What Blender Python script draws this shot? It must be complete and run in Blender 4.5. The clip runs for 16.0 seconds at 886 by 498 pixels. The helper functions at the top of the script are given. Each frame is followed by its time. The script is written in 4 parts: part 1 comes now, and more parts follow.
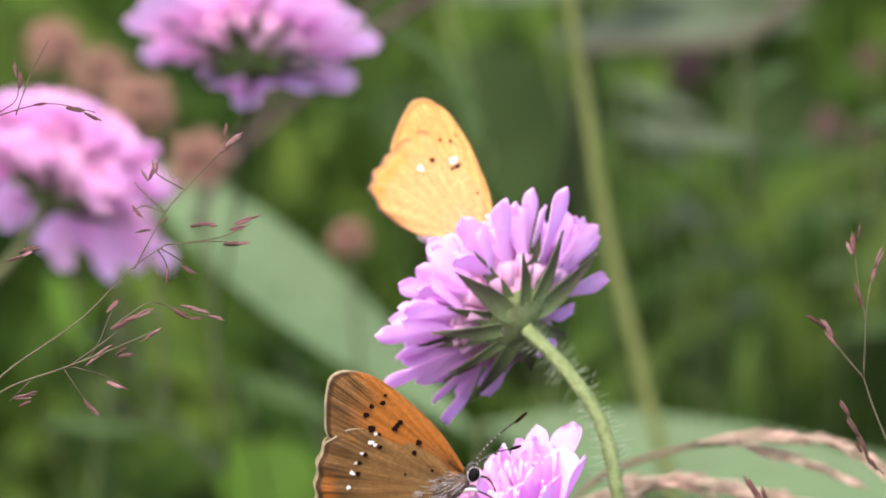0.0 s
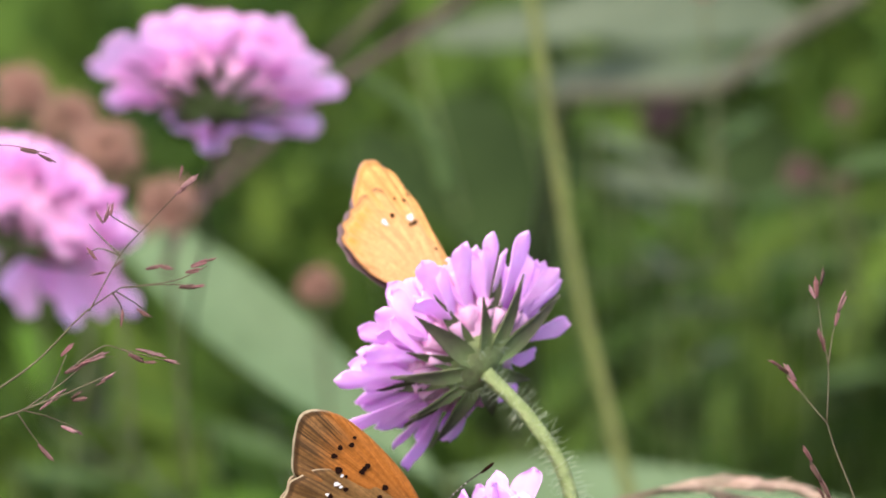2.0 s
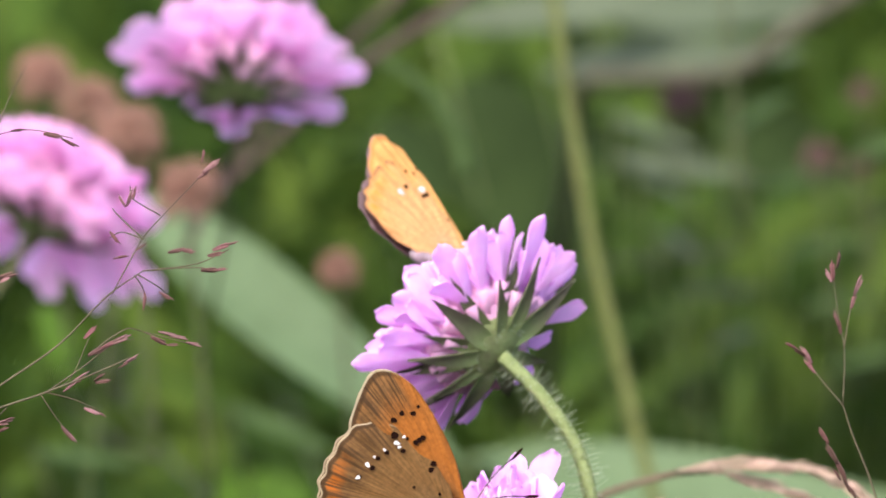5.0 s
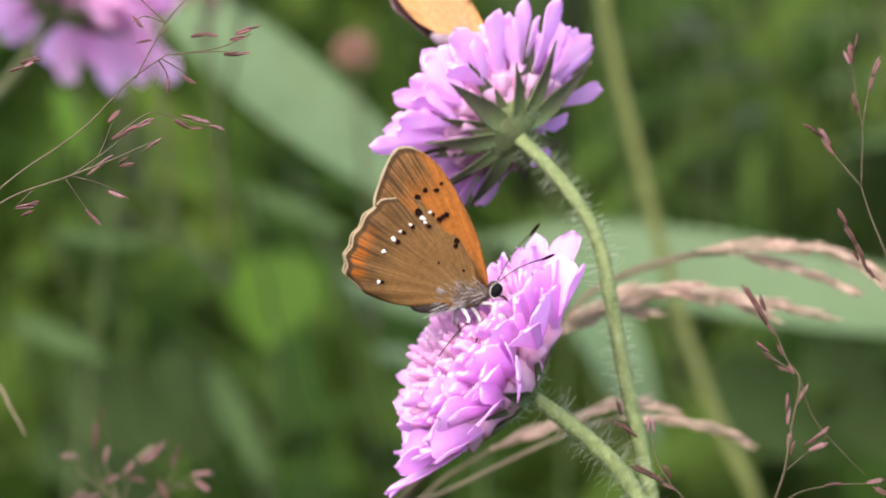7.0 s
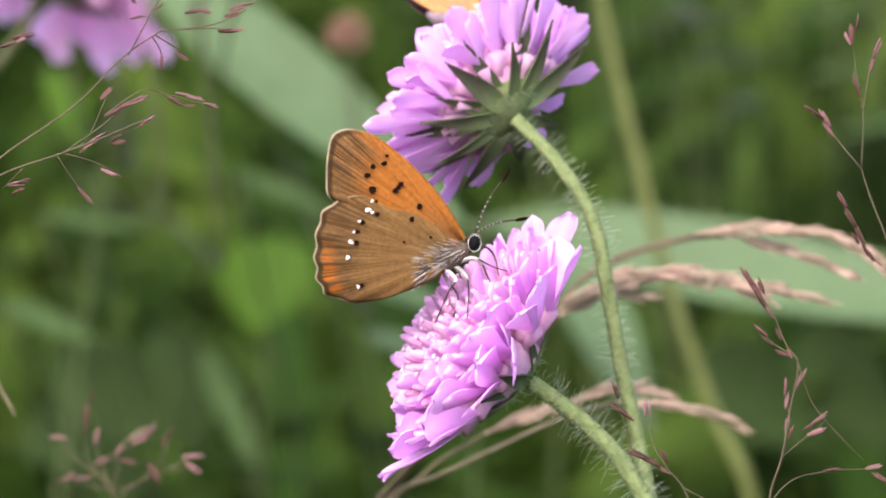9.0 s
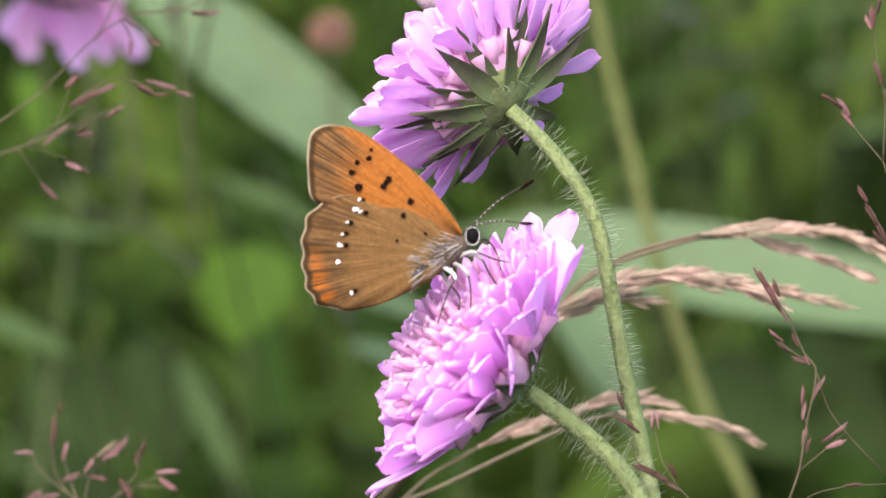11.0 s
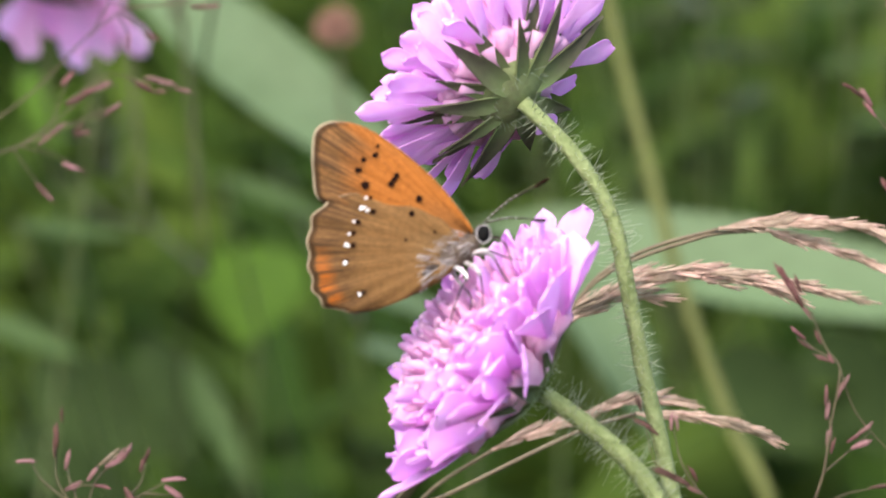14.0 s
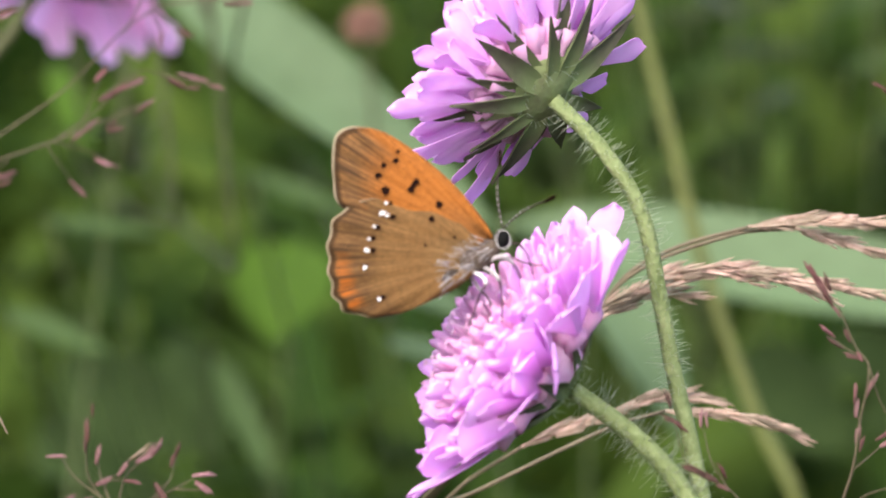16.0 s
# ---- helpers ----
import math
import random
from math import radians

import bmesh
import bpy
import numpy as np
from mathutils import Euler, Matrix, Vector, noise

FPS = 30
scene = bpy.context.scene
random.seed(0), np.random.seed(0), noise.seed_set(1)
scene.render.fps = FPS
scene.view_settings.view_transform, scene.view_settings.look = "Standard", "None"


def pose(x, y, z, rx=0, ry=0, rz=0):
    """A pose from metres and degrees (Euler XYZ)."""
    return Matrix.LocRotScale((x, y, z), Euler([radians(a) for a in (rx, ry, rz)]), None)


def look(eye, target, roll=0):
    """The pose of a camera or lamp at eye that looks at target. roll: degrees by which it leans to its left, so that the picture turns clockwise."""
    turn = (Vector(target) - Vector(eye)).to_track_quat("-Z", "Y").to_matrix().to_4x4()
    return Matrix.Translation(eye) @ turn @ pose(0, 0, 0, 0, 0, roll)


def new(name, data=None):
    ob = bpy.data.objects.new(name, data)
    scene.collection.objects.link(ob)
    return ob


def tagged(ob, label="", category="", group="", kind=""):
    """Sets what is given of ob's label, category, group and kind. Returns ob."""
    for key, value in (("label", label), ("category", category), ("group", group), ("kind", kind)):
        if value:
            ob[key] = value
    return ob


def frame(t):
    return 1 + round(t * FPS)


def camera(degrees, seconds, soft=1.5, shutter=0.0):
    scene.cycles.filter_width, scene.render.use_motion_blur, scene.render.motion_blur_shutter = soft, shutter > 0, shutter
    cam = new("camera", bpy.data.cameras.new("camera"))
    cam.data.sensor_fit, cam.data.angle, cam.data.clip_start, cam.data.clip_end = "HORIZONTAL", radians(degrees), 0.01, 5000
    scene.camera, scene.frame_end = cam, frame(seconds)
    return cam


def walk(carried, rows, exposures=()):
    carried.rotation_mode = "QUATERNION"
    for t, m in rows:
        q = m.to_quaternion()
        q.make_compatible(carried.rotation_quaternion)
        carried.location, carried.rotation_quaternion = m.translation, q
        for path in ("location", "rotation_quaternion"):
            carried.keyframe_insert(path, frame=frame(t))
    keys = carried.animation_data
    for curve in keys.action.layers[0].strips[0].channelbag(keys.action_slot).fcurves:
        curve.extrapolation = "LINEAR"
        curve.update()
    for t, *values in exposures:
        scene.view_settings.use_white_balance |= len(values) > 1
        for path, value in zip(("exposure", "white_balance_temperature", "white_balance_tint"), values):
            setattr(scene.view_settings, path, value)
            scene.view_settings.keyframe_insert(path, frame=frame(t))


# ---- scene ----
# The place is a meadow of scabious and grasses. Sizes from the butterflies (forewing about 15 mm).
LENS = 7.82
REACH = 0.6
FOCAL = 784 / math.tan(radians(LENS / 2))
EYE = (0.0, -REACH * math.cos(radians(12)), 0.45 + REACH * math.sin(radians(12)))
REF = look(EYE, (0, 0, 0.45))


def spot(u, v, back=0.0):
    """A place by its sighting: u across, v down (1/19 mm at the subject), back metres behind the subject."""
    d = REACH + back
    return REF @ Vector(((u - 784) / FOCAL * d, (441 - v) / FOCAL * d, -d))


def aim(right, up, away):
    return (REF.to_3x3() @ Vector((right, up, -away))).normalized()


def carried(yaw, pitch, roll, right, ahead, up):
    turn = Matrix.Rotation(radians(-yaw), 4, "Y") @ Matrix.Rotation(radians(pitch), 4, "X") @ Matrix.Rotation(radians(-roll), 4, "Z")
    return REF @ Matrix.Translation((right / 1000, up / 1000, -ahead / 1000)) @ turn


# ---- camera: seconds, yaw, pitch, roll, millimetres right, ahead, up ----
cam = camera(LENS, 16.0)
cam.data.dof.use_dof = True
cam.data.dof.focus_distance = 0.568
cam.data.dof.aperture_fstop = 60.0
cam.data.dof.aperture_blades = 0
CAMERA_ROWS = [
    (0.0, -0.325, 1.689, -0.099, 3.35, 3.48, 0.00),
    (0.5, -0.155, 2.469, 0.008, 4.67, 3.70, -0.97),
    (1.0, -0.093, 2.564, -0.129, 5.72, 5.38, -1.38),
    (1.5, -0.204, 2.247, -0.104, 5.42, 5.29, -0.81),
    (2.0, -0.157, 2.148, -0.142, 5.28, 9.17, -0.56),
    (2.5, -0.193, 2.268, -0.103, 5.38, 8.26, -0.78),
    (3.0, -0.344, 2.282, -0.100, 5.57, 8.14, -0.90),
    (3.2, -0.305, 2.295, -0.180, 5.47, 7.61, -0.94),
    (5.3, -0.353, 1.904, -0.150, 5.34, 2.70, -0.91),
    (5.5, -0.383, 1.819, -0.061, 5.09, 1.79, -1.20),
    (6.0, -0.483, 1.203, -0.025, 4.52, 1.15, -1.48),
    (6.5, -0.366, 0.421, 0.047, 4.20, -1.43, -1.03),
    (7.0, -0.409, 0.054, -0.000, 4.28, -0.00, -0.56),
    (7.5, -0.203, -0.088, 0.039, 3.75, -0.75, -0.85),
    (8.0, -0.275, -0.111, -0.103, 4.75, -2.15, -1.38),
    (8.5, -0.199, -0.179, -0.326, 3.25, 2.09, -1.05),
    (8.7, -0.329, -0.125, -0.335, 3.85, 3.78, -1.08),
    (10.8, -0.148, 0.072, -0.117, 1.79, 40.50, -2.26),
    (11.0, -0.151, 0.064, -0.165, 2.62, 46.75, -2.35),
    (11.5, -0.011, 0.124, -0.105, 1.19, 56.49, -2.02),
    (12.0, -0.044, 0.163, 0.094, 1.03, 63.39, -2.43),
    (12.5, -0.291, 0.122, 0.204, 2.32, 63.39, -2.34),
    (13.0, -0.432, 0.097, 0.334, 2.71, 63.26, -2.39),
    (13.5, -0.384, 0.112, 0.464, 2.79, 63.39, -2.56),
    (14.0, -0.256, 0.027, 0.482, 2.70, 64.02, -2.10),
    (14.5, -0.411, -0.027, 0.357, 2.58, 62.40, -1.81),
    (15.0, -0.515, 0.117, 0.206, 2.92, 60.30, -1.78),
    (15.5, -0.599, 0.088, 0.238, 2.52, 60.35, -1.92),
    (16.0, -0.485, 0.008, 0.273, 2.30, 62.18, -2.15),
]
walk(cam, [(t, carried(*r)) for t, *r in CAMERA_ROWS])

# ---- light: bright thin overcast ----
world = bpy.data.worlds.new("sky")
scene.world = world
world.use_nodes = True
wn = world.node_tree.nodes
sky = wn.new("ShaderNodeTexSky")
sky.sky_type = "NISHITA"
sky.sun_disc = False
sky.sun_elevation = radians(52)
sky.sun_rotation = radians(200)
sky.dust_density = 3.0
world.node_tree.links.new(sky.outputs[0], wn["Background"].inputs[0])
wn["Background"].inputs[1].default_value = 0.19
sun = new("sun", bpy.data.lights.new("sun", "SUN"))
sun.data.energy = 2.4
sun.data.angle = radians(50)
sun.data.color = (1.0, 0.96, 0.9)
sun.matrix_world = look((-0.6, -1.5, 2.0), (0, 0, 0))
scene.view_settings.exposure = 1.145


# ---- materials ----
def material(name, color, rough=0.6, dark=None, scale=300.0, through_light=0.0, vary=0.0, bump=0.0, island=0.0, sheen=0.0):
    """A surface with grain at two scales, light passing through thin tissue, and a change from piece to piece."""
    m = bpy.data.materials.new(name)
    m.use_nodes = True
    n, l = m.node_tree.nodes, m.node_tree.links
    b = n["Principled BSDF"]
    tc = n.new("ShaderNodeTexCoord")
    fine, broad = n.new("ShaderNodeTexNoise"), n.new("ShaderNodeTexNoise")
    fine.inputs["Scale"].default_value, broad.inputs["Scale"].default_value = scale * 4, scale
    fine.inputs["Detail"].default_value = 4
    for t in (fine, broad):
        l.new(tc.outputs["Object"], t.inputs["Vector"])
    add = n.new("ShaderNodeMath")
    add.operation = "MULTIPLY_ADD"
    l.new(fine.outputs[0], add.inputs[0])
    add.inputs[1].default_value = 0.4
    l.new(broad.outputs[0], add.inputs[2])
    ramp = n.new("ShaderNodeValToRGB")
    dark = dark or tuple(c * 0.6 for c in color)
    ramp.color_ramp.elements[0].position, ramp.color_ramp.elements[1].position = 0.45, 0.95
    ramp.color_ramp.elements[0].color, ramp.color_ramp.elements[1].color = (*dark, 1), (*color, 1)
    l.new(add.outputs[0], ramp.inputs[0])
    out = ramp.outputs[0]
    if vary or island:
        hsv = n.new("ShaderNodeHueSaturation")
        mapv = n.new("ShaderNodeMapRange")
        src = n.new("ShaderNodeNewGeometry").outputs["Random Per Island"] if island else n.new("ShaderNodeObjectInfo").outputs["Random"]
        l.new(src, mapv.inputs[0])
        a = island or vary
        mapv.inputs[3].default_value, mapv.inputs[4].default_value = 1 - a, 1 + a
        l.new(mapv.outputs[0], hsv.inputs["Value"])
        mh = n.new("ShaderNodeMapRange")
        l.new(src, mh.inputs[0])
        mh.inputs[3].default_value, mh.inputs[4].default_value = 0.5 + a * 0.05, 0.5 - a * 0.05
        l.new(mh.outputs[0], hsv.inputs["Hue"])
        l.new(out, hsv.inputs["Color"])
        out = hsv.outputs[0]
    l.new(out, b.inputs["Base Color"])
    b.inputs["Roughness"].default_value = rough
    b.inputs["Specular IOR Level"].default_value = 0.2 if rough > 0.3 else 0.6
    b.inputs["Sheen Weight"].default_value = sheen
    if bump:
        bp = n.new("ShaderNodeBump")
        bp.inputs["Strength"].default_value, bp.inputs["Distance"].default_value = bump, 0.0003
        l.new(add.outputs[0], bp.inputs["Height"])
        l.new(bp.outputs[0], b.inputs["Normal"])
    if through_light:
        mix, tr = n.new("ShaderNodeMixShader"), n.new("ShaderNodeBsdfTranslucent")
        l.new(out, tr.inputs[0])
        mix.inputs[0].default_value = through_light
        l.new(b.outputs[0], mix.inputs[1])
        l.new(tr.outputs[0], mix.inputs[2])
        l.new(mix.outputs[0], n["Material Output"].inputs[0])
    return m


PETAL = material("lilac_petal", (0.93, 0.63, 0.94), 0.8, (0.90, 0.52, 0.90), 350, 0.52, 0.07, 0.5)
# Far petals paler than PETAL: light shining through is put into the colour.
PETAL_FAR = material("backlit_pink_petal", (0.98, 0.74, 0.93), 0.6, (0.96, 0.67, 0.89), 250, 0.76, 0.06)
FLORET = material("pink_floret", (0.91, 0.57, 0.80), 0.8, (0.80, 0.40, 0.66), 500, 0.4, 0.12)
ANTHER = material("pale_anther", (0.85, 0.55, 0.72), 0.7, (0.7, 0.38, 0.55), 800)
for petal_like in (PETAL, PETAL_FAR, FLORET):
    petal_like.node_tree.nodes["Principled BSDF"].inputs["Specular IOR Level"].default_value = 0.06
BRACT = material("bract_green", (0.088, 0.088, 0.048), 0.75, (0.050, 0.038, 0.034), 350, 0.12, 0.15, 0.4)


def green_root(m, color, start, stop):
    """Blends a bract's own colour into a green root along its length."""
    n, l = m.node_tree.nodes, m.node_tree.links
    base = n["Principled BSDF"].inputs["Base Color"]
    tip = base.links[0].from_socket
    split, along, mix = n.new("ShaderNodeSeparateXYZ"), n.new("ShaderNodeMapRange"), n.new("ShaderNodeMixRGB")
    l.new(n.new("ShaderNodeTexCoord").outputs["Object"], split.inputs[0])
    l.new(split.outputs[0], along.inputs[0])
    along.inputs[1].default_value, along.inputs[2].default_value = start, stop
    l.new(along.outputs[0], mix.inputs[0])
    mix.inputs[1].default_value = (*color, 1)
    l.new(tip, mix.inputs[2])
    l.new(mix.outputs[0], base)


green_root(BRACT, (0.170, 0.215, 0.085), 0.0010, 0.0042)
RECEPTACLE = material("receptacle_green", (0.195, 0.240, 0.098), 0.7, (0.115, 0.128, 0.058), 500, 0.1, 0.0, 0.6)
STEM = material("stem_green", (0.235, 0.275, 0.120), 0.75, (0.135, 0.170, 0.060), 700, 0.05, 0.0, 1.0)
HAIR = material("plant_hair", (0.448, 0.491, 0.361), 0.6, (0.361, 0.398, 0.289), 400, 0.4)
SEED = material("grass_spikelet", (0.155, 0.072, 0.066), 0.6, (0.085, 0.036, 0.033), 900, 0.1, 0.3, 0.4)
SEED_DARK = material("dark_spikelet", (0.095, 0.044, 0.034), 0.6, (0.048, 0.020, 0.017), 900, 0.05, 0.3, 0.4)
SEED_PALE = material("pink_spikelet", (0.27, 0.140, 0.140), 0.6, (0.13, 0.058, 0.058), 900, 0.15, 0.25, 0.4)
CULM = material("grass_culm", (0.100, 0.083, 0.044), 0.6, (0.065, 0.045, 0.028), 500)
STRAW_CULM = material("dull_straw_culm", (0.17, 0.135, 0.085), 0.7, (0.11, 0.082, 0.052), 500)
STRAW = material("dry_straw", (0.50, 0.365, 0.28), 0.6, (0.33, 0.215, 0.155), 700, 0.2, 0.38, 0.4)
BROAD_LEAF = material("pale_leaf", (0.116, 0.172, 0.081), 0.55, (0.092, 0.137, 0.061), 60, 0.25, 0.0, 0.3)
GREY_LEAF = material("grey_green_leaf", (0.092, 0.113, 0.066), 0.6, (0.060, 0.076, 0.042), 40, 0.2)
GREEN_LEAF = material("mid_green_leaf", (0.066, 0.108, 0.030), 0.6, (0.046, 0.077, 0.020), 60, 0.3)
LIME_LEAF = material("lime_leaf", (0.060, 0.118, 0.007), 0.7, (0.042, 0.086, 0.006), 60, 0.3)
# Near-black leaf colour that stands in for shade between the meadow plants.
SHADE_LEAF = material("gap_shade_leaf", (0.026, 0.042, 0.012), 0.8, (0.016, 0.027, 0.008), 40, 0.1)
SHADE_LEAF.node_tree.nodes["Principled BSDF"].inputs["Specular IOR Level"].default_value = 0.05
STALK = material("yellow_stalk", (0.114, 0.126, 0.036), 0.6, (0.082, 0.090, 0.026), 80)
DULL_BROWN = material("grey_brown_stalk", (0.078, 0.072, 0.046), 0.7, (0.052, 0.048, 0.030), 80)
BROWN = material("brown_stalk", (0.080, 0.047, 0.045), 0.8, (0.050, 0.030, 0.028), 80)
DRY_HEAD = material("brown_head", (0.339, 0.194, 0.145), 0.8, (0.218, 0.113, 0.081), 200, 0.1, 0.2)
DULL_STEM = material("dull_green_stem", (0.075, 0.082, 0.035), 0.7, (0.050, 0.052, 0.024), 80)
FADED = material("faded_pink_head", (0.16, 0.095, 0.085), 0.8, (0.09, 0.05, 0.045), 200, 0.1, 0.2)
DARK_HEAD = material("dark_purple_head", (0.070, 0.042, 0.044), 0.8, (0.036, 0.020, 0.022), 200, 0.1, 0.2)
MEADOW = material("meadow_blade", (0.058, 0.099, 0.0155), 0.7, (0.034, 0.059, 0.0088), 25, 0.35, island=0.42)
MEADOW.node_tree.nodes["Principled BSDF"].inputs["Specular IOR Level"].default_value = 0.05
SOIL = material("meadow_soil", (0.035, 0.054, 0.012), 0.95, (0.018, 0.028, 0.006), 14, bump=0.3)
FUR = material("grey_fur", (0.50, 0.45, 0.44), 0.9, (0.22, 0.18, 0.17), 2500, sheen=0.2)
THORAX = material("dark_fur", (0.12, 0.085, 0.06), 0.9, (0.04, 0.028, 0.022), 1800, bump=0.5)
BODY = material("dark_body", (0.06, 0.042, 0.032), 0.8, (0.025, 0.018, 0.014), 1500)
DUSKY = material("lilac_grey_fur", (0.36, 0.27, 0.31), 0.9, (0.20, 0.14, 0.16), 1500)
EYE_BLACK = material("eye_black", (0.006, 0.005, 0.005), 0.62, (0.008, 0.008, 0.008), 2000)
EYE_BLACK.node_tree.nodes["Principled BSDF"].inputs["Specular IOR Level"].default_value = 0.03
WHITE = material("white_scale", (0.70, 0.65, 0.64), 0.8, (0.52, 0.47, 0.46), 3000)
SPOT = material("black_scale", (0.016, 0.007, 0.005), 0.9, (0.009, 0.004, 0.003), 3000)
SPOT.node_tree.nodes["Principled BSDF"].inputs["Specular IOR Level"].default_value = 0.0


def wing_material(name, main, inner, border, lunule, fringe, low, high, rim, m0, m1):
    """Wing scales: a ground colour, dusky rays between the veins towards the margin, bright marks, a dark edge and a pale fringe."""
    m = bpy.data.materials.new(name)
    m.use_nodes = True
    n, l = m.node_tree.nodes, m.node_tree.links
    b = n["Principled BSDF"]
    uv = n.new("ShaderNodeUVMap")
    sep = n.new("ShaderNodeSeparateXYZ")
    l.new(uv.outputs[0], sep.inputs[0])

    def ramp(src, stops):
        r = n.new("ShaderNodeValToRGB")
        while len(r.color_ramp.elements) < len(stops):
            r.color_ramp.elements.new(0.5)
        for e, (p, c) in zip(r.color_ramp.elements, stops):
            e.position, e.color = p, (*c, 1) if len(c) == 3 else c
        l.new(src, r.inputs[0])
        return r.outputs[0]

    def mix(fac, a, c):
        x = n.new("ShaderNodeMix")
        x.data_type = "RGBA"
        l.new(fac, x.inputs[0])
        for k, v in ((6, a), (7, c)):
            if isinstance(v, tuple):
                x.inputs[k].default_value = (*v, 1)
            else:
                l.new(v, x.inputs[k])
        return x.outputs[2]

    def times(a, c):
        x = n.new("ShaderNodeMath")
        x.operation = "MULTIPLY"
        l.new(a, x.inputs[0])
        l.new(c, x.inputs[1])
        return x.outputs[0]

    grain = n.new("ShaderNodeTexNoise")
    grain.inputs["Scale"].default_value, grain.inputs["Detail"].default_value = 2500, 4
    tc = n.new("ShaderNodeTexCoord")
    l.new(tc.outputs["Object"], grain.inputs["Vector"])
    base = ramp(sep.outputs[1], [(0.05, inner), (0.40, main)])
    margin = ramp(sep.outputs[0], [(m0 - 0.05, (0.12, 0.12, 0.12)), (m0 + 0.03, (1, 1, 1)), (m1 - 0.03, (1, 1, 1)), (m1 + 0.04, (0.12, 0.12, 0.12))])
    base = mix(times(margin, ramp(sep.outputs[1], [(0.66, (0, 0, 0)), (0.86, (1, 1, 1))])), base, rim)
    g = ramp(grain.outputs[0], [(0.3, (0.75, 0.75, 0.75)), (0.7, (1.1, 1.1, 1.1))])
    mul = n.new("ShaderNodeMix")
    mul.data_type, mul.blend_type = "RGBA", "MULTIPLY"
    mul.inputs[0].default_value = 1.0
    l.new(base, mul.inputs[6])
    l.new(g, mul.inputs[7])
    base = mul.outputs[2]
    # rays fan out from the wing root
    wave = n.new("ShaderNodeTexNoise")
    cmb = n.new("ShaderNodeCombineXYZ")
    sc = n.new("ShaderNodeMath")
    sc.operation = "MULTIPLY"
    sc.inputs[1].default_value = 64
    l.new(sep.outputs[0], sc.inputs[0])
    sv = n.new("ShaderNodeMath")
    sv.operation = "MULTIPLY"
    sv.inputs[1].default_value = 2.5
    l.new(sep.outputs[1], sv.inputs[0])
    l.new(sc.outputs[0], cmb.inputs[0])
    l.new(sv.outputs[0], cmb.inputs[1])
    wave.inputs["Scale"].default_value = 1.0
    l.new(cmb.outputs[0], wave.inputs["Vector"])
    vein = n.new("ShaderNodeTexNoise")
    vc, vs = n.new("ShaderNodeCombineXYZ"), n.new("ShaderNodeMath")
    vs.operation = "MULTIPLY"
    vs.inputs[1].default_value = 170
    l.new(sep.outputs[0], vs.inputs[0])
    l.new(vs.outputs[0], vc.inputs[0])
    l.new(sv.outputs[0], vc.inputs[1])
    vein.inputs["Scale"].default_value, vein.inputs["Detail"].default_value = 1.0, 2
    l.new(vc.outputs[0], vein.inputs["Vector"])
    lines = n.new("ShaderNodeMix")
    lines.data_type, lines.blend_type = "RGBA", "MULTIPLY"
    lines.inputs[0].default_value = 1.0
    l.new(base, lines.inputs[6])
    l.new(ramp(vein.outputs[0], [(0.36, (0.74, 0.72, 0.70)), (0.5, (1.0, 1.0, 1.0)), (0.64, (1.22, 1.20, 1.16))]), lines.inputs[7])
    base = lines.outputs[2]
    rays = ramp(wave.outputs[0], [(0.42, (0, 0, 0)), (0.62, (1, 1, 1))])
    outer = ramp(sep.outputs[1], [(0.0, (0.10, 0.10, 0.10)), (0.62, (0.10, 0.10, 0.10)), (0.80, (0.9, 0.9, 0.9))])
    col = mix(times(margin, times(rays, outer)), base, border)
    where = ramp(sep.outputs[0], [(low, (0, 0, 0)), (low + 0.12, (1, 1, 1)), (high - 0.04, (1, 1, 1)), (high, (0, 0, 0))])
    band = ramp(sep.outputs[1], [(0.82, (0, 0, 0)), (0.885, (1, 1, 1)), (0.935, (1, 1, 1)), (0.955, (0, 0, 0))])
    nr = ramp(wave.outputs[0], [(0.42, (0.9, 0.9, 0.9)), (0.58, (0.08, 0.08, 0.08))])
    col = mix(times(times(where, band), nr), col, lunule)
    col = mix(times(margin, ramp(sep.outputs[1], [(0.945, (0, 0, 0)), (0.962, (0.8, 0.8, 0.8))])), col, tuple(c * 0.7 for c in border))
    col = mix(times(margin, ramp(sep.outputs[1], [(0.984, (0, 0, 0)), (0.990, (0.95, 0.95, 0.95))])), col, fringe)
    l.new(col, b.inputs["Base Color"])
    b.inputs["Roughness"].default_value = 0.75
    b.inputs["Specular IOR Level"].default_value = 0.1
    bp = n.new("ShaderNodeBump")
    bp.inputs["Strength"].default_value, bp.inputs["Distance"].default_value = 0.4, 0.0001
    l.new(wave.outputs[0], bp.inputs["Height"])
    l.new(bp.outputs[0], b.inputs["Normal"])
    ms, tr = n.new("ShaderNodeMixShader"), n.new("ShaderNodeBsdfTranslucent")
    l.new(col, tr.inputs[0])
    ms.inputs[0].default_value = 0.25
    l.new(b.outputs[0], ms.inputs[1])
    l.new(tr.outputs[0], ms.inputs[2])
    l.new(ms.outputs[0], n["Material Output"].inputs[0])
    return m


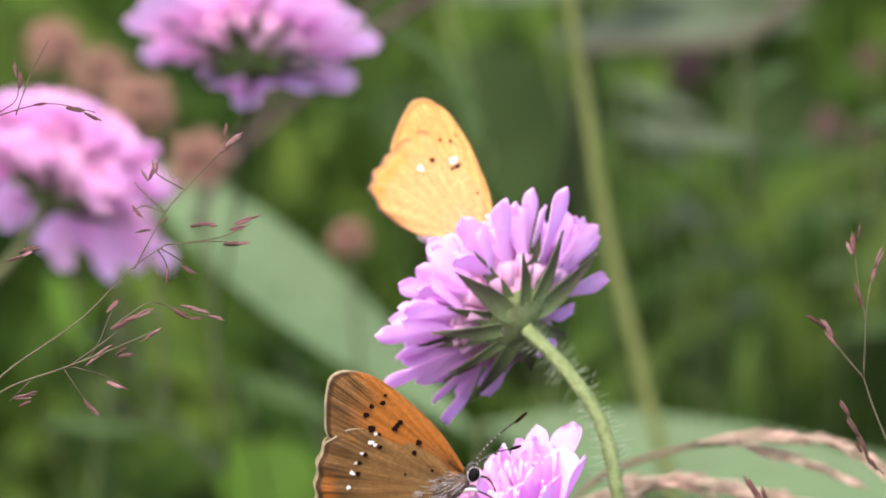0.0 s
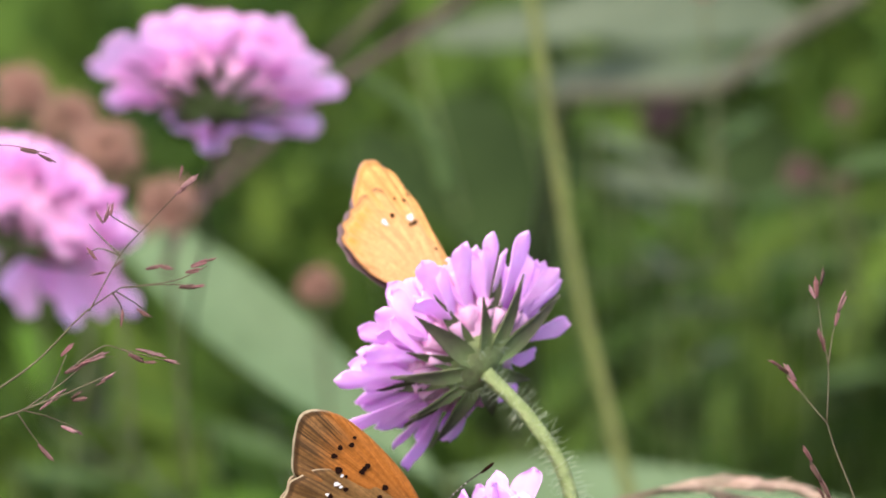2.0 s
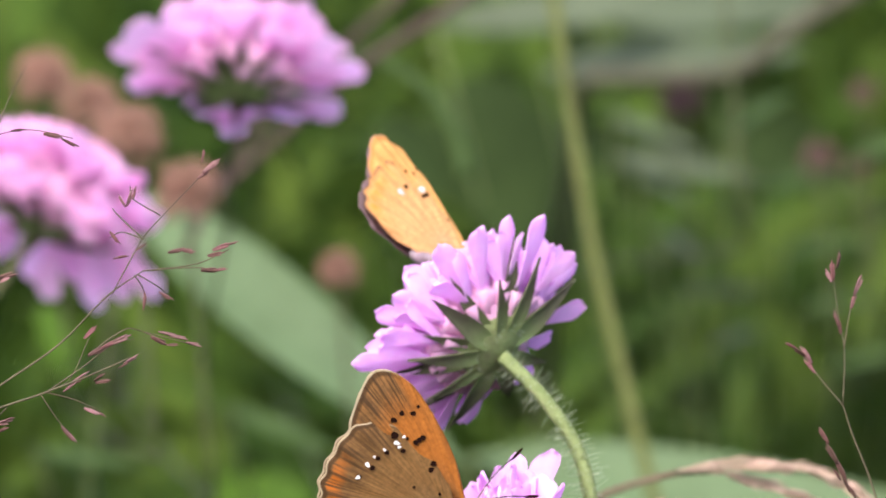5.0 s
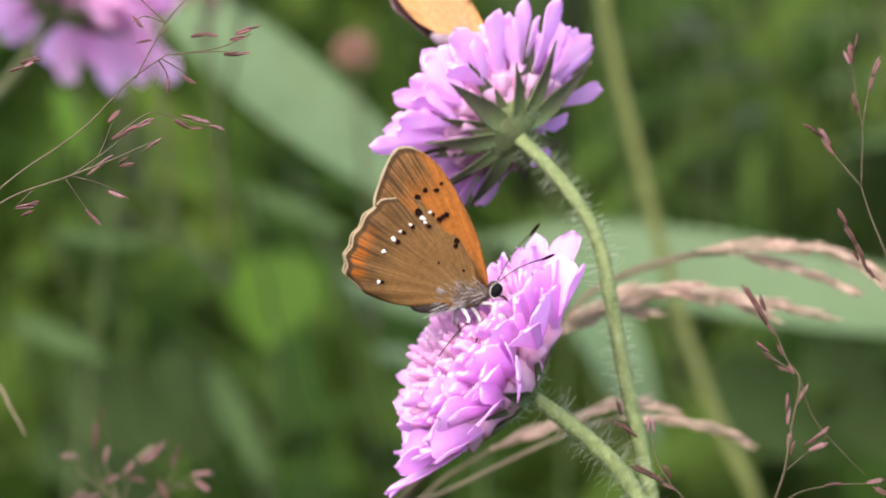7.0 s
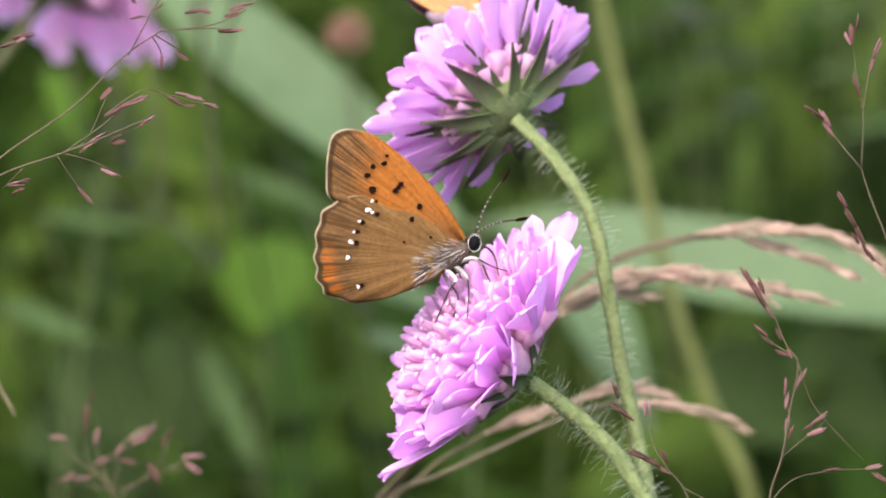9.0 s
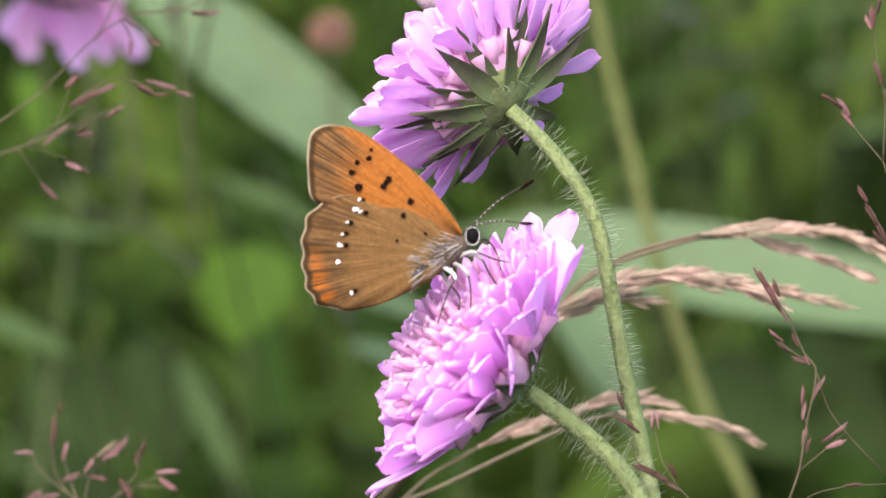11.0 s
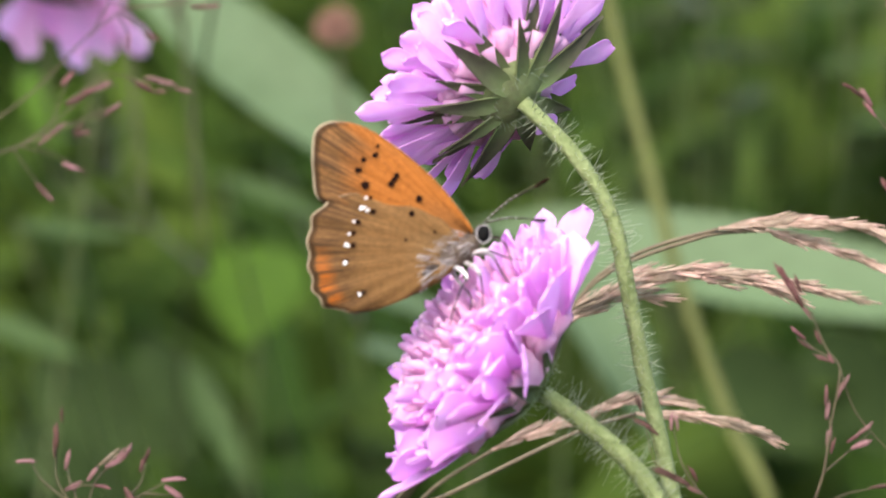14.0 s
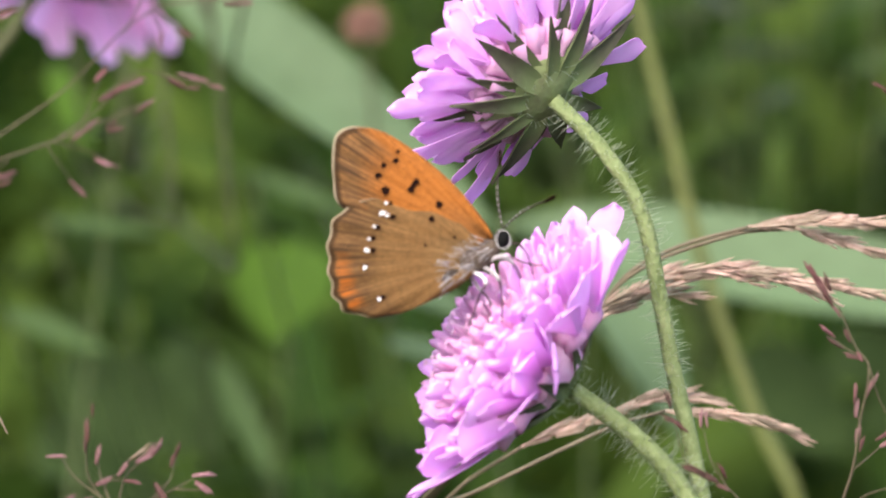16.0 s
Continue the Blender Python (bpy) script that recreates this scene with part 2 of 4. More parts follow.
FORE = wing_material("forewing_scales", (0.37, 0.124, 0.023), (0.27, 0.112, 0.034), (0.054, 0.028, 0.013), (0.26, 0.09, 0.01), (0.36, 0.29, 0.19), 0.90, 0.99, (0.205, 0.100, 0.036), 0.42, 0.80)
HIND = wing_material("hindwing_scales", (0.190, 0.098, 0.034), (0.220, 0.132, 0.058), (0.062, 0.032, 0.014), (0.40, 0.108, 0.013), (0.36, 0.28, 0.18), 0.44, 0.72, (0.150, 0.076, 0.028), 0.26, 0.76)
# Sunlight through the upper butterfly's wings is put into these paler colours.
FORE_BACKLIT = wing_material("backlit_forewing_scales", (0.76, 0.37, 0.125), (0.74, 0.38, 0.16), (0.60, 0.27, 0.08), (0.70, 0.3, 0.07), (0.42, 0.22, 0.11), 0.90, 0.99, (0.72, 0.35, 0.12), 0.42, 0.80)
HIND_BACKLIT = wing_material("backlit_hindwing_scales", (0.73, 0.38, 0.16), (0.68, 0.40, 0.23), (0.58, 0.28, 0.10), (0.76, 0.26, 0.05), (0.16, 0.09, 0.06), 0.40, 0.75, (0.72, 0.36, 0.14), 0.26, 0.76)
UPPERSIDE = material("dusky_upperside", (0.163, 0.106, 0.115), 0.6, (0.096, 0.058, 0.058), 900, 0.1)


# ---- tools ----
def mesh_of(bm, name, mat, smooth=True):
    me = bpy.data.meshes.new(name)
    bm.to_mesh(me)
    bm.free()
    if smooth:
        me.shade_smooth()
    me.materials.append(mat)
    return me


def part(name, bm, mat, parent=None, label="", smooth=True):
    ob = new(name, mesh_of(bm, name, mat, smooth) if isinstance(bm, bmesh.types.BMesh) else bm)
    ob.parent = parent
    return tagged(ob, label)


def thing(name, m, label, category, group=""):
    e = new(name)
    e.empty_display_size = 0.005
    e.matrix_world = m
    return tagged(e, label, category, group)


def frame_of(origin, z, x=(1, 0, 0)):
    """A pose whose z axis is given, and whose x axis lies near the one given."""
    z = Vector(z).normalized()
    y = z.cross(Vector(x))
    y = y.normalized() if y.length > 1e-6 else z.orthogonal().normalized()
    x = y.cross(z)
    return Matrix.Translation(origin) @ Matrix((x, y, z)).transposed().to_4x4()


def smooth_line(pts, steps=8):
    """A smooth line through a few places, with slopes held to the length of each stretch."""
    pts = [Vector(p) for p in pts]
    n = len(pts)
    slopes = []
    for i in range(n):
        a, b = pts[max(i - 1, 0)], pts[min(i + 1, n - 1)]
        run = (pts[i] - a).length + (b - pts[i]).length
        slopes.append((b - a) / run)
    out = []
    for i in range(n - 1):
        p, q = pts[i], pts[i + 1]
        d = (q - p).length
        for k in range(steps):
            t = k / steps
            out.append(p * (2 * t ** 3 - 3 * t * t + 1) + slopes[i] * d * (t ** 3 - 2 * t * t + t) + q * (3 * t * t - 2 * t ** 3) + slopes[i + 1] * d * (t ** 3 - t * t))
    out.append(pts[-1])
    return out


def sweep(bm, pts, r0, r1, sides=7, bumps=0.0):
    """A tapering round rod along a line, with closed ends."""
    rings = []
    n = len(pts)
    for i, p in enumerate(pts):
        tan = (pts[min(i + 1, n - 1)] - pts[max(i - 1, 0)]).normalized()
        m = frame_of(p, tan, (0.3, 1, 0.2)).to_3x3()
        r = (r0 + (r1 - r0) * i / (n - 1)) * (1 + bumps * math.sin(i * 1.7))
        rings.append([bm.verts.new(p + m @ Vector((r * math.cos(a), r * math.sin(a), 0))) for a in (2 * math.pi * k / sides for k in range(sides))])
    for a, b in zip(rings, rings[1:]):
        for k in range(sides):
            bm.faces.new((a[k], a[(k + 1) % sides], b[(k + 1) % sides], b[k]))
    bm.faces.new(rings[0][::-1])
    bm.faces.new(rings[-1])


def blob(bm, m, seg=10, rings=6):
    bmesh.ops.create_uvsphere(bm, u_segments=seg, v_segments=rings, radius=1, matrix=m)


def stretched(p, q, r):
    """A pose that makes a unit ball into a spindle from p to q."""
    p, q = Vector(p), Vector(q)
    return frame_of((p + q) / 2, q - p) @ Matrix.Diagonal((r, r, (q - p).length / 2, 1))


def blade_mesh(name, mat, length, width, shape, curl=0.0, cup=0.0, ruffle=0.0, thick=0.00008, nu=8, nv=4, seed=0):
    """A petal, bract or leaf with thickness: root at the origin, growing along x, its face up along z."""
    rnd = random.Random(seed)
    ph = rnd.random() * 6
    bm = bmesh.new()
    sides = []
    for top in (1, -1):
        grid = []
        for i in range(nu + 1):
            s = 1 - (1 - i / nu) ** 1.5
            w = width / 2 * shape(s)
            row = []
            for j in range(-nv // 2, nv // 2 + 1):
                q = j / (nv / 2)
                x = length * (s - 0.10 * q * q * max(0, s - 0.6))
                z = curl * length * s * s + cup * width * q * q * shape(s) + ruffle * width * (math.sin(5 * s + ph + 2.6 * q) * s + 0.3 * math.sin(7 * q + ph) * s * s)
                row.append(bm.verts.new((x, w * q, z + top * thick / 2)))
            grid.append(row)
        sides.append(grid)
    a, b = sides
    nvv = len(a[0])
    for i in range(nu):
        for j in range(nvv - 1):
            bm.faces.new((a[i][j], a[i + 1][j], a[i + 1][j + 1], a[i][j + 1]))
            bm.faces.new((b[i][j], b[i][j + 1], b[i + 1][j + 1], b[i + 1][j]))
    # the rim has its own corners, so that the faces stay flat up to the edge
    loop = [(i, 0) for i in range(nu + 1)] + [(nu, j) for j in range(1, nvv)] + [(i, nvv - 1) for i in range(nu - 1, -1, -1)]
    rim = [(bm.verts.new(a[i][j].co), bm.verts.new(b[i][j].co)) for i, j in loop]
    for p, q in zip(rim, rim[1:]):
        bm.faces.new((p[0], p[1], q[1], q[0]))
    return mesh_of(bm, name, mat)


def petal_shape(s):
    grow = 0.24 + 0.76 * min(1, s / 0.78) ** 1.1
    return grow * (max(0.0, 1 - ((s - 0.76) / 0.2405) ** 2.8) ** 0.5 if s > 0.76 else 1)


def lance_shape(s):
    return max(0.03, (0.55 + 0.45 * math.sin(min(1, s / 0.35) * math.pi / 2)) * (1 - max(0, s - 0.25) / 0.75) ** 0.8)


def leaf_shape(s):
    return max(0.02, math.sin(math.pi * min(1, s ** 0.75)) ** 0.8)


# ---- ground and distance ----
def build_ground():
    bm = bmesh.new()
    n = 40
    vs = [[bm.verts.new(((i / n - 0.5) * 2 * abs(i / n - 0.5) * 240, (j / n - 0.5) * 2 * abs(j / n - 0.5) * 240, 0.012 * noise.noise((i * 1.3, j * 1.7, 0)))) for j in range(n + 1)] for i in range(n + 1)]
    for i in range(n):
        for j in range(n):
            bm.faces.new((vs[i][j], vs[i + 1][j], vs[i + 1][j + 1], vs[i][j + 1]))
    g = part("ground", bm, SOIL)
    tagged(g, "dark green mossy meadow soil between plants", "ground", kind="structure")


def build_meadow():
    """Blades and leaves that stand on the ground behind the flowers, thinning out of reach."""
    rnd = random.Random(5)
    for name, count, label in (("meadow_grass", 10500, "dense green meadow grass blades"), ("meadow_herbs", 10000, "mixed green leafy meadow herbs")):
        verts, faces = [], []
        for _ in range(count + 15000):
            back = 0.88 + 3.4 * rnd.random() ** 1.2
            half = (REACH + back) * 0.13 + 0.1
            x, y = rnd.uniform(-half, half), back
            if rnd.random() < 0.35:
                x, y = rnd.uniform(-2.2, 2.2), rnd.uniform(-2.0, 5.0)
                if y < 0.88 and abs(x) < 0.3:
                    y += 3.0
            wide = _ >= count
            if wide:
                x, y = rnd.uniform(-2.6, 2.6), rnd.uniform(-2.4, 5.4)
                # the patch thins out unevenly towards its sides
                if abs(x) > 1.5:
                    x += math.copysign((abs(x) - 1.5) * (1.4 + math.sin(37 * y + 91 * x) + 0.5 * math.sin(2.1 * y)), x)
                if y < -1.2:
                    y += (y + 1.2) * (1.2 + math.sin(53 * x + 29 * y) + 0.5 * math.sin(1.7 * x))
            h = rnd.uniform(0.07, 0.24)
            extra = rnd.uniform(0, 0.12) if rnd.random() < 0.25 else 0
            h += extra if y > 1.3 else 0.4 * extra
            if wide:
                h = 0.06 + 0.45 * h
            yaw = rnd.uniform(0, 6.283)
            lean = rnd.uniform(0.1, 1.3) if name == "meadow_grass" else rnd.uniform(0.4, 2.2)
            w = rnd.uniform(0.002, 0.005) if name == "meadow_grass" else rnd.uniform(0.004, 0.014)
            w *= 1.8 if wide and name == "meadow_grass" else 1
            dx, dy = math.cos(yaw), math.sin(yaw)
            px, py = -dy, dx
            base = len(verts)
            if name == "meadow_grass":
                steps, start, length = 5, 0.0, h
            else:
                steps, start, length = 5, max(0.0, h - rnd.uniform(0.05, 0.12)), 0
                length = h - start
            for k in range(steps + 1):
                s = k / steps
                ww = w * (1 - s ** 2 * 0.95) if name == "meadow_grass" else w * leaf_shape(0.06 + 0.92 * s)
                cx = x + dx * lean * length * s * s
                cy = y + dy * lean * length * s * s
                cz = start + length * (s - 0.25 * lean * s * s)
                verts += [(cx - px * ww, cy - py * ww, cz), (cx, cy + 0.0, cz - ww * 0.25), (cx + px * ww, cy + py * ww, cz)]
                if k:
                    a = base + (k - 1) * 3
                    faces += [(a, a + 1, a + 4, a + 3), (a + 1, a + 2, a + 5, a + 4)]
        me = bpy.data.meshes.new(name)
        me.from_pydata(verts, [], faces)
        me.shade_smooth()
        me.materials.append(MEADOW)
        tagged(new(name, me), label, "grass" if "grass" in name else "herbs", kind="stuff")


# ---- scabious ----
def head_meshes(pet):
    rows = []
    for k in range(5):
        rows.append(dict(
            long=blade_mesh("petal", pet, 0.0070, 0.0031, petal_shape, -0.04 + 0.05 * k, 0.04, 0.04, nu=10, nv=6, seed=k),
            side=blade_mesh("petal", pet, 0.0054, 0.0025, petal_shape, -0.02 + 0.05 * k, 0.05, 0.05, nu=9, nv=6, seed=k + 9),
            mid=blade_mesh("petal", pet, 0.0042, 0.0020, petal_shape, 0.02 + 0.05 * k, 0.12, 0.05, nv=6, seed=k + 20),
            small=blade_mesh("petal", pet, 0.0031, 0.0013, petal_shape, 0.08, 0.18, 0.04, nu=6, seed=k + 30)))
    return rows


def floret_mesh():
    """A small inner floret: a slender tube that opens into four narrow lobes."""
    bm = bmesh.new()
    sweep(bm, [Vector((0, 0, -0.003)), Vector((0, 0, -0.001)), Vector((0, 0, 0.0003))], 0.00035, 0.0006, 6)
    for k, (up, out) in enumerate(((0.0026, 0.0010), (0.0019, 0.0012), (0.0029, 0.0007), (0.0017, 0.0014))):
        a = k * math.pi / 2 + 0.3 * (k % 2)
        c, d = math.cos(a), math.sin(a)
        blob(bm, stretched((0.0003 * c, 0.0003 * d, 0.0), (out * c, out * d, up), 0.00042), 6, 6)
    return mesh_of(bm, "floret", FLORET)


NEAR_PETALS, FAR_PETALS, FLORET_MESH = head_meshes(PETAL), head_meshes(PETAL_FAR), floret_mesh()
BRACT_MESHES = [blade_mesh("bract", BRACT, L, W, lance_shape, c, -0.12, 0.03, 0.0002, seed=i) for i, (L, W, c) in enumerate(((0.0086, 0.0024, 0.10), (0.0076, 0.0021, 0.16), (0.0062, 0.0017, 0.12)))]


def hairs(bm, pts, radius, count, length, rnd, skip=0.0):
    """Fine stiff hairs that stand off a rod."""
    for _ in range(count):
        i = rnd.uniform(skip, 0.999) * (len(pts) - 1)
        k = int(i)
        p = pts[k].lerp(pts[k + 1], i - k)
        m = frame_of(p, pts[k + 1] - pts[k], (0.3, 1, 0.2)).to_3x3()
        a = rnd.uniform(0, 6.283)
        d = (m @ Vector((math.cos(a), math.sin(a), rnd.uniform(-0.35, 0.35)))).normalized()
        L = length * rnd.uniform(0.4, 1.1)
        q = p + d * radius * 0.9
        bend = m @ Vector((0, 0, rnd.uniform(-0.25, 0.25) * L))
        sweep(bm, [q, q + d * L * 0.5 + bend * 0.3, q + d * L + bend], 0.000028, 0.000012, 3)


def scabious(label, joint, axis, stem, spin=0.0, size=1.0, near=True, seed=1, stem_r=(0.0006, 0.0008), hair=True, wide=1.0, lift=0.0, narrow=1.0, bract=1.0, cup=5.0, bristle=0.0013, knob=1.0, dense=1.0):
    """A scabious head with its hairy stem: bracts, rings of lobed outer florets, small inner florets with stamens."""
    rnd = random.Random(seed)
    m = frame_of(joint, axis, aim(0.5, 0.8, 0.2)) @ Matrix.Rotation(spin, 4, "Z")
    flower = thing("scabious_flower", m, label, "flower", "scabious flowers")
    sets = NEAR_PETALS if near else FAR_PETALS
    inv = m.inverted()
    # receptacle
    bm = bmesh.new()
    blob(bm, Matrix.Translation((0, 0, 0.0018)) @ Matrix.Diagonal((0.0036, 0.0036, 0.0016 * knob, 1)), 14, 8)
    part("receptacle", bm, RECEPTACLE, flower, "hairy green receptacle")
    bm = bmesh.new()
    blob(bm, Matrix.Translation((0, 0, 0.0032 * size)) @ Matrix.Diagonal((0.0042 * size, 0.0042 * size, 0.0030 * size, 1)), 16, 8)
    part("floret_base", bm, FLORET, flower)
    # outer and middle florets, petal by petal
    rings = ((14, 0.0058, 0.0026, 10, "long", "side", 27), (17, 0.0057, 0.0034, 20, "side", "mid", 25),
             (17, 0.0052, 0.0043, 37, "mid", "mid", 22), (14, 0.0044, 0.0050, 54, "mid", "small", 20))
    if not near:
        rings = (rings[0], rings[2])
    for ri, (n, r, z, elev, a_kind, b_kind, fan) in enumerate(rings):
        tubes = bmesh.new()
        n = round(n * dense)
        for k in range(n):
            az = 2 * math.pi * (k + 0.5 * (ri % 2)) / n + rnd.gauss(0, 0.07)
            e0 = elev + lift * (1, 0.8, 0.5, 0.25, 0.1)[ri] + rnd.gauss(0, 6)
            reach = rnd.uniform(0.88, 1.1)
            root = Vector((r * size * reach * math.cos(az), r * size * reach * math.sin(az), size * z + rnd.gauss(0, 0.0003)))
            sweep(tubes, [Vector((root.x * 0.3, root.y * 0.3, root.z * 0.5)), root.lerp(Vector((0, 0, root.z * 0.6)), 0.3), root], 0.0004, 0.0008, 6)
            for f, kind in ((0, a_kind), (-1, b_kind), (1, b_kind)):
                pm = (Matrix.Translation(root) @ Matrix.Rotation(az + radians(fan * f + rnd.gauss(0, 5)), 4, "Z")
                      @ Matrix.Rotation(radians(-(e0 + rnd.gauss(0, 7) + 10 * abs(f))), 4, "Y") @ Matrix.Rotation(radians(rnd.gauss(0, 12) + 22 * f), 4, "X")
                      @ Matrix.Scale(size * rnd.uniform(0.78, 1.14), 4) @ Matrix.Diagonal((1, (wide, wide, 0.95, 0.85, 0.8)[ri] * rnd.uniform(0.82, 1.15), 1, 1)))
                p = part("petal", sets[rnd.randrange(5)][kind], None, flower)
                p.matrix_basis = pm
        tagged(part("floret_underside", tubes, FLORET, flower), kind="stuff")
    # inner florets and stamens over the dome
    st = bmesh.new()
    for k in range(84):
        q = (k + 0.5) / 84
        rad, az = 0.0056 * math.sqrt(q) * size, k * 2.39996
        out = Vector((math.cos(az) * math.sqrt(q) * 0.9, math.sin(az) * math.sqrt(q) * 0.9, 1)).normalized()
        p = Vector((rad * math.cos(az), rad * math.sin(az), (0.0072 - 0.0020 * q) * size))
        f = part("floret", FLORET_MESH, None, flower)
        f.matrix_basis = frame_of(p, out) @ Matrix.Rotation(rnd.uniform(0, 6), 4, "Z") @ Matrix.Scale(rnd.uniform(0.85, 1.35), 4)
        for _ in range(2):
            d = (out + Vector((rnd.gauss(0, 0.25), rnd.gauss(0, 0.25), rnd.gauss(0, 0.1)))).normalized()
            L = rnd.uniform(0.0014, 0.0036)
            sweep(st, [p, p + d * L * 0.6, p + d * L], 0.00008, 0.00007, 4)
            blob(st, stretched(p + d * L - Vector((0.0003, 0, 0)), p + d * L + Vector((0.0003, 0.0001, 0.0001)), 0.00017), 5, 4)
    tagged(part("stamen_tuft", st, ANTHER, flower, "pale pink stamens with pinhead anthers"), kind="stuff")
    # bracts, two whorls
    for k in range(18):
        az = 2 * math.pi * k / 18 + rnd.gauss(0, 0.08)
        b = part("bract", BRACT_MESHES[k % 3], None, flower)
        b.matrix_basis = (Matrix.Rotation(az, 4, "Z") @ Matrix.Translation((0.0016, 0, 0.0006 + 0.0006 * (k % 2))) @ Matrix.Rotation(radians(-(cup + 9 * (k % 2) + rnd.gauss(0, 4))), 4, "Y")
                          @ Matrix.Rotation(radians(rnd.gauss(0, 8)), 4, "X") @ Matrix.Diagonal((bract, narrow, 1, 1)))
    # stem down to the ground
    pts = [inv @ p for p in smooth_line([joint, *stem], 10)]
    bm = bmesh.new()
    sweep(bm, pts, stem_r[0], stem_r[1], 10, 0.02)
    part("stem", bm, STEM if near else DULL_STEM, flower, "pale green hairy stem" if near else "dull olive stem")
    if hair:
        bm = bmesh.new()
        hairs(bm, pts[:45], stem_r[0], 430, bristle, rnd)
        ring = [Vector((0.0026 * math.cos(a), 0.0026 * math.sin(a), 0.0008)) for a in (k * 0.3 for k in range(22))]
        hairs(bm, ring, 0.0002, 110, 0.0011, rnd)
        tagged(part("stem_hairs", bm, HAIR, flower, "fine white bristles"), kind="stuff")
    return flower


def build_flowers():
    """Returns the head that nods in the wind."""
    foot = lambda x, y: Vector((x, y, -0.005))
    UP = 0.012
    nodding = scabious("lilac scabious head seen from below on a bent hairy stem", spot(920, 243, UP), aim(-0.60, 0.58, 0.55),
             [spot(1000, 326, UP), spot(1058, 420, UP), spot(1088, 560, UP), spot(1110, 680, UP), spot(1138, 800, UP), spot(1175, 1000, UP), spot(1240, 1700, UP + 0.01), foot(0.035, 0.03)],
             0.35, 1.03, True, 17, (0.00068, 0.00077), wide=0.76, lift=3, narrow=0.95, bract=1.08, cup=5, bristle=0.0017, knob=1.15, dense=1.3)
    scabious("lilac scabious head in side view with a butterfly feeding on it", spot(946, 706, 0), aim(-0.80, 0.56, -0.13),
             [spot(1020, 760, 0), spot(1085, 820, 0), spot(1135, 890, 0), spot(1180, 980, 0), spot(1260, 1600, 0.0), foot(0.03, -0.02)],
             0.1, 1.22, True, 4, (0.00080, 0.00090), wide=1.2, lift=13, narrow=0.75, bract=0.98, cup=15, bristle=0.0022)
    scabious("pink scabious head with spread petals on a thin stem", spot(424, -215, 0.25), aim(0.03, 0.86, 0.42),
             [spot(420, -130, 0.26), spot(401, 10, 0.34), spot(362, 209, 0.44), spot(335, 480, 0.56), spot(310, 900, 0.66), foot(-0.06, 0.9)], 0.62, 1.32, False, 8, (0.0003, 0.00035), False, 1.15, -18, 1.2, 1.0, 2)
    scabious("full lilac scabious head with drooping outer petals", spot(62, 22, 0.28), aim(0.40, 0.80, 0.28),
             [spot(20, 100, 0.28), spot(-90, 250, 0.28), spot(-240, 900, 0.28), foot(-0.1, 0.28)], 0.8, 1.62, False, 21, (0.0008, 0.0010), False, 1.15, -44)
    return nodding


# ---- grasses ----
def spikelet_mesh(name, mat, length=0.0022, width=0.00035):
    bm = bmesh.new()
    for k, (a, o, f) in enumerate(((0.0, 0.0, 1.0), (0.10, 0.00008, 0.85), (-0.11, -0.00007, 0.8))):
        d = Vector((math.cos(a), math.sin(a), 0.05 * k))
        blob(bm, stretched(Vector((0, o, 0)), d * length * f, width * 0.5), 6, 5)
    return mesh_of(bm, name, mat)


SPIKELETS = {"red": spikelet_mesh("spikelet", SEED, 0.0023, 0.00027), "dark": spikelet_mesh("spikelet", SEED_DARK, 0.0024, 0.00030), "pink": spikelet_mesh("spikelet", SEED_PALE, 0.0023, 0.00027),
             "straw": spikelet_mesh("spikelet", STRAW, 0.0039, 0.00025)}


def panicle(label, back, culm, twigs, seeds, thick=0.0002, seed=1, name="grass_panicle", grain=0.78):
    """A grass stalk with side twigs and spikelets. seeds: place, slope in degrees on the sight plane, size, kind."""
    rnd = random.Random(seed)
    base = culm[-1]
    g = thing(name, Matrix.Translation(base), label, "grass", "flowering grasses")
    off = lambda p: Vector(p) - base
    near = (REACH + back) / 0.62
    thick *= near
    bm = bmesh.new()
    sweep(bm, [off(p) for p in smooth_line(culm, 8)], thick * 0.5, thick * 1.3, 6)
    part("culm", bm, CULM, g)
    for tw in twigs:
        bm = bmesh.new()
        sweep(bm, [off(spot(u, v, back)) for u, v in ((tw[0], tw[1]), (tw[2], tw[3]))] if len(tw) == 4 else [off(p) for p in smooth_line([spot(tw[i], tw[i + 1], back + 0.0004 * i) for i in range(0, len(tw), 2)], 5)], thick * 0.6, thick * 0.35, 5)
        part("twig", bm, CULM, g)
    for u, v, slope, size, kind in seeds:
        d = aim(math.cos(radians(slope)), math.sin(radians(slope)), rnd.uniform(-0.3, 0.3))
        o = part("spikelet", SPIKELETS[kind], None, g)
        p = off(spot(u, v, back)) - d * 0.0011 * size * grain * near
        o.matrix_basis = frame_of(p, d.orthogonal(), d) @ Matrix.Rotation(rnd.uniform(0, 6.28), 4, "X") @ Matrix.Scale(size * grain * near * rnd.uniform(0.8, 1.0), 4)
    return g


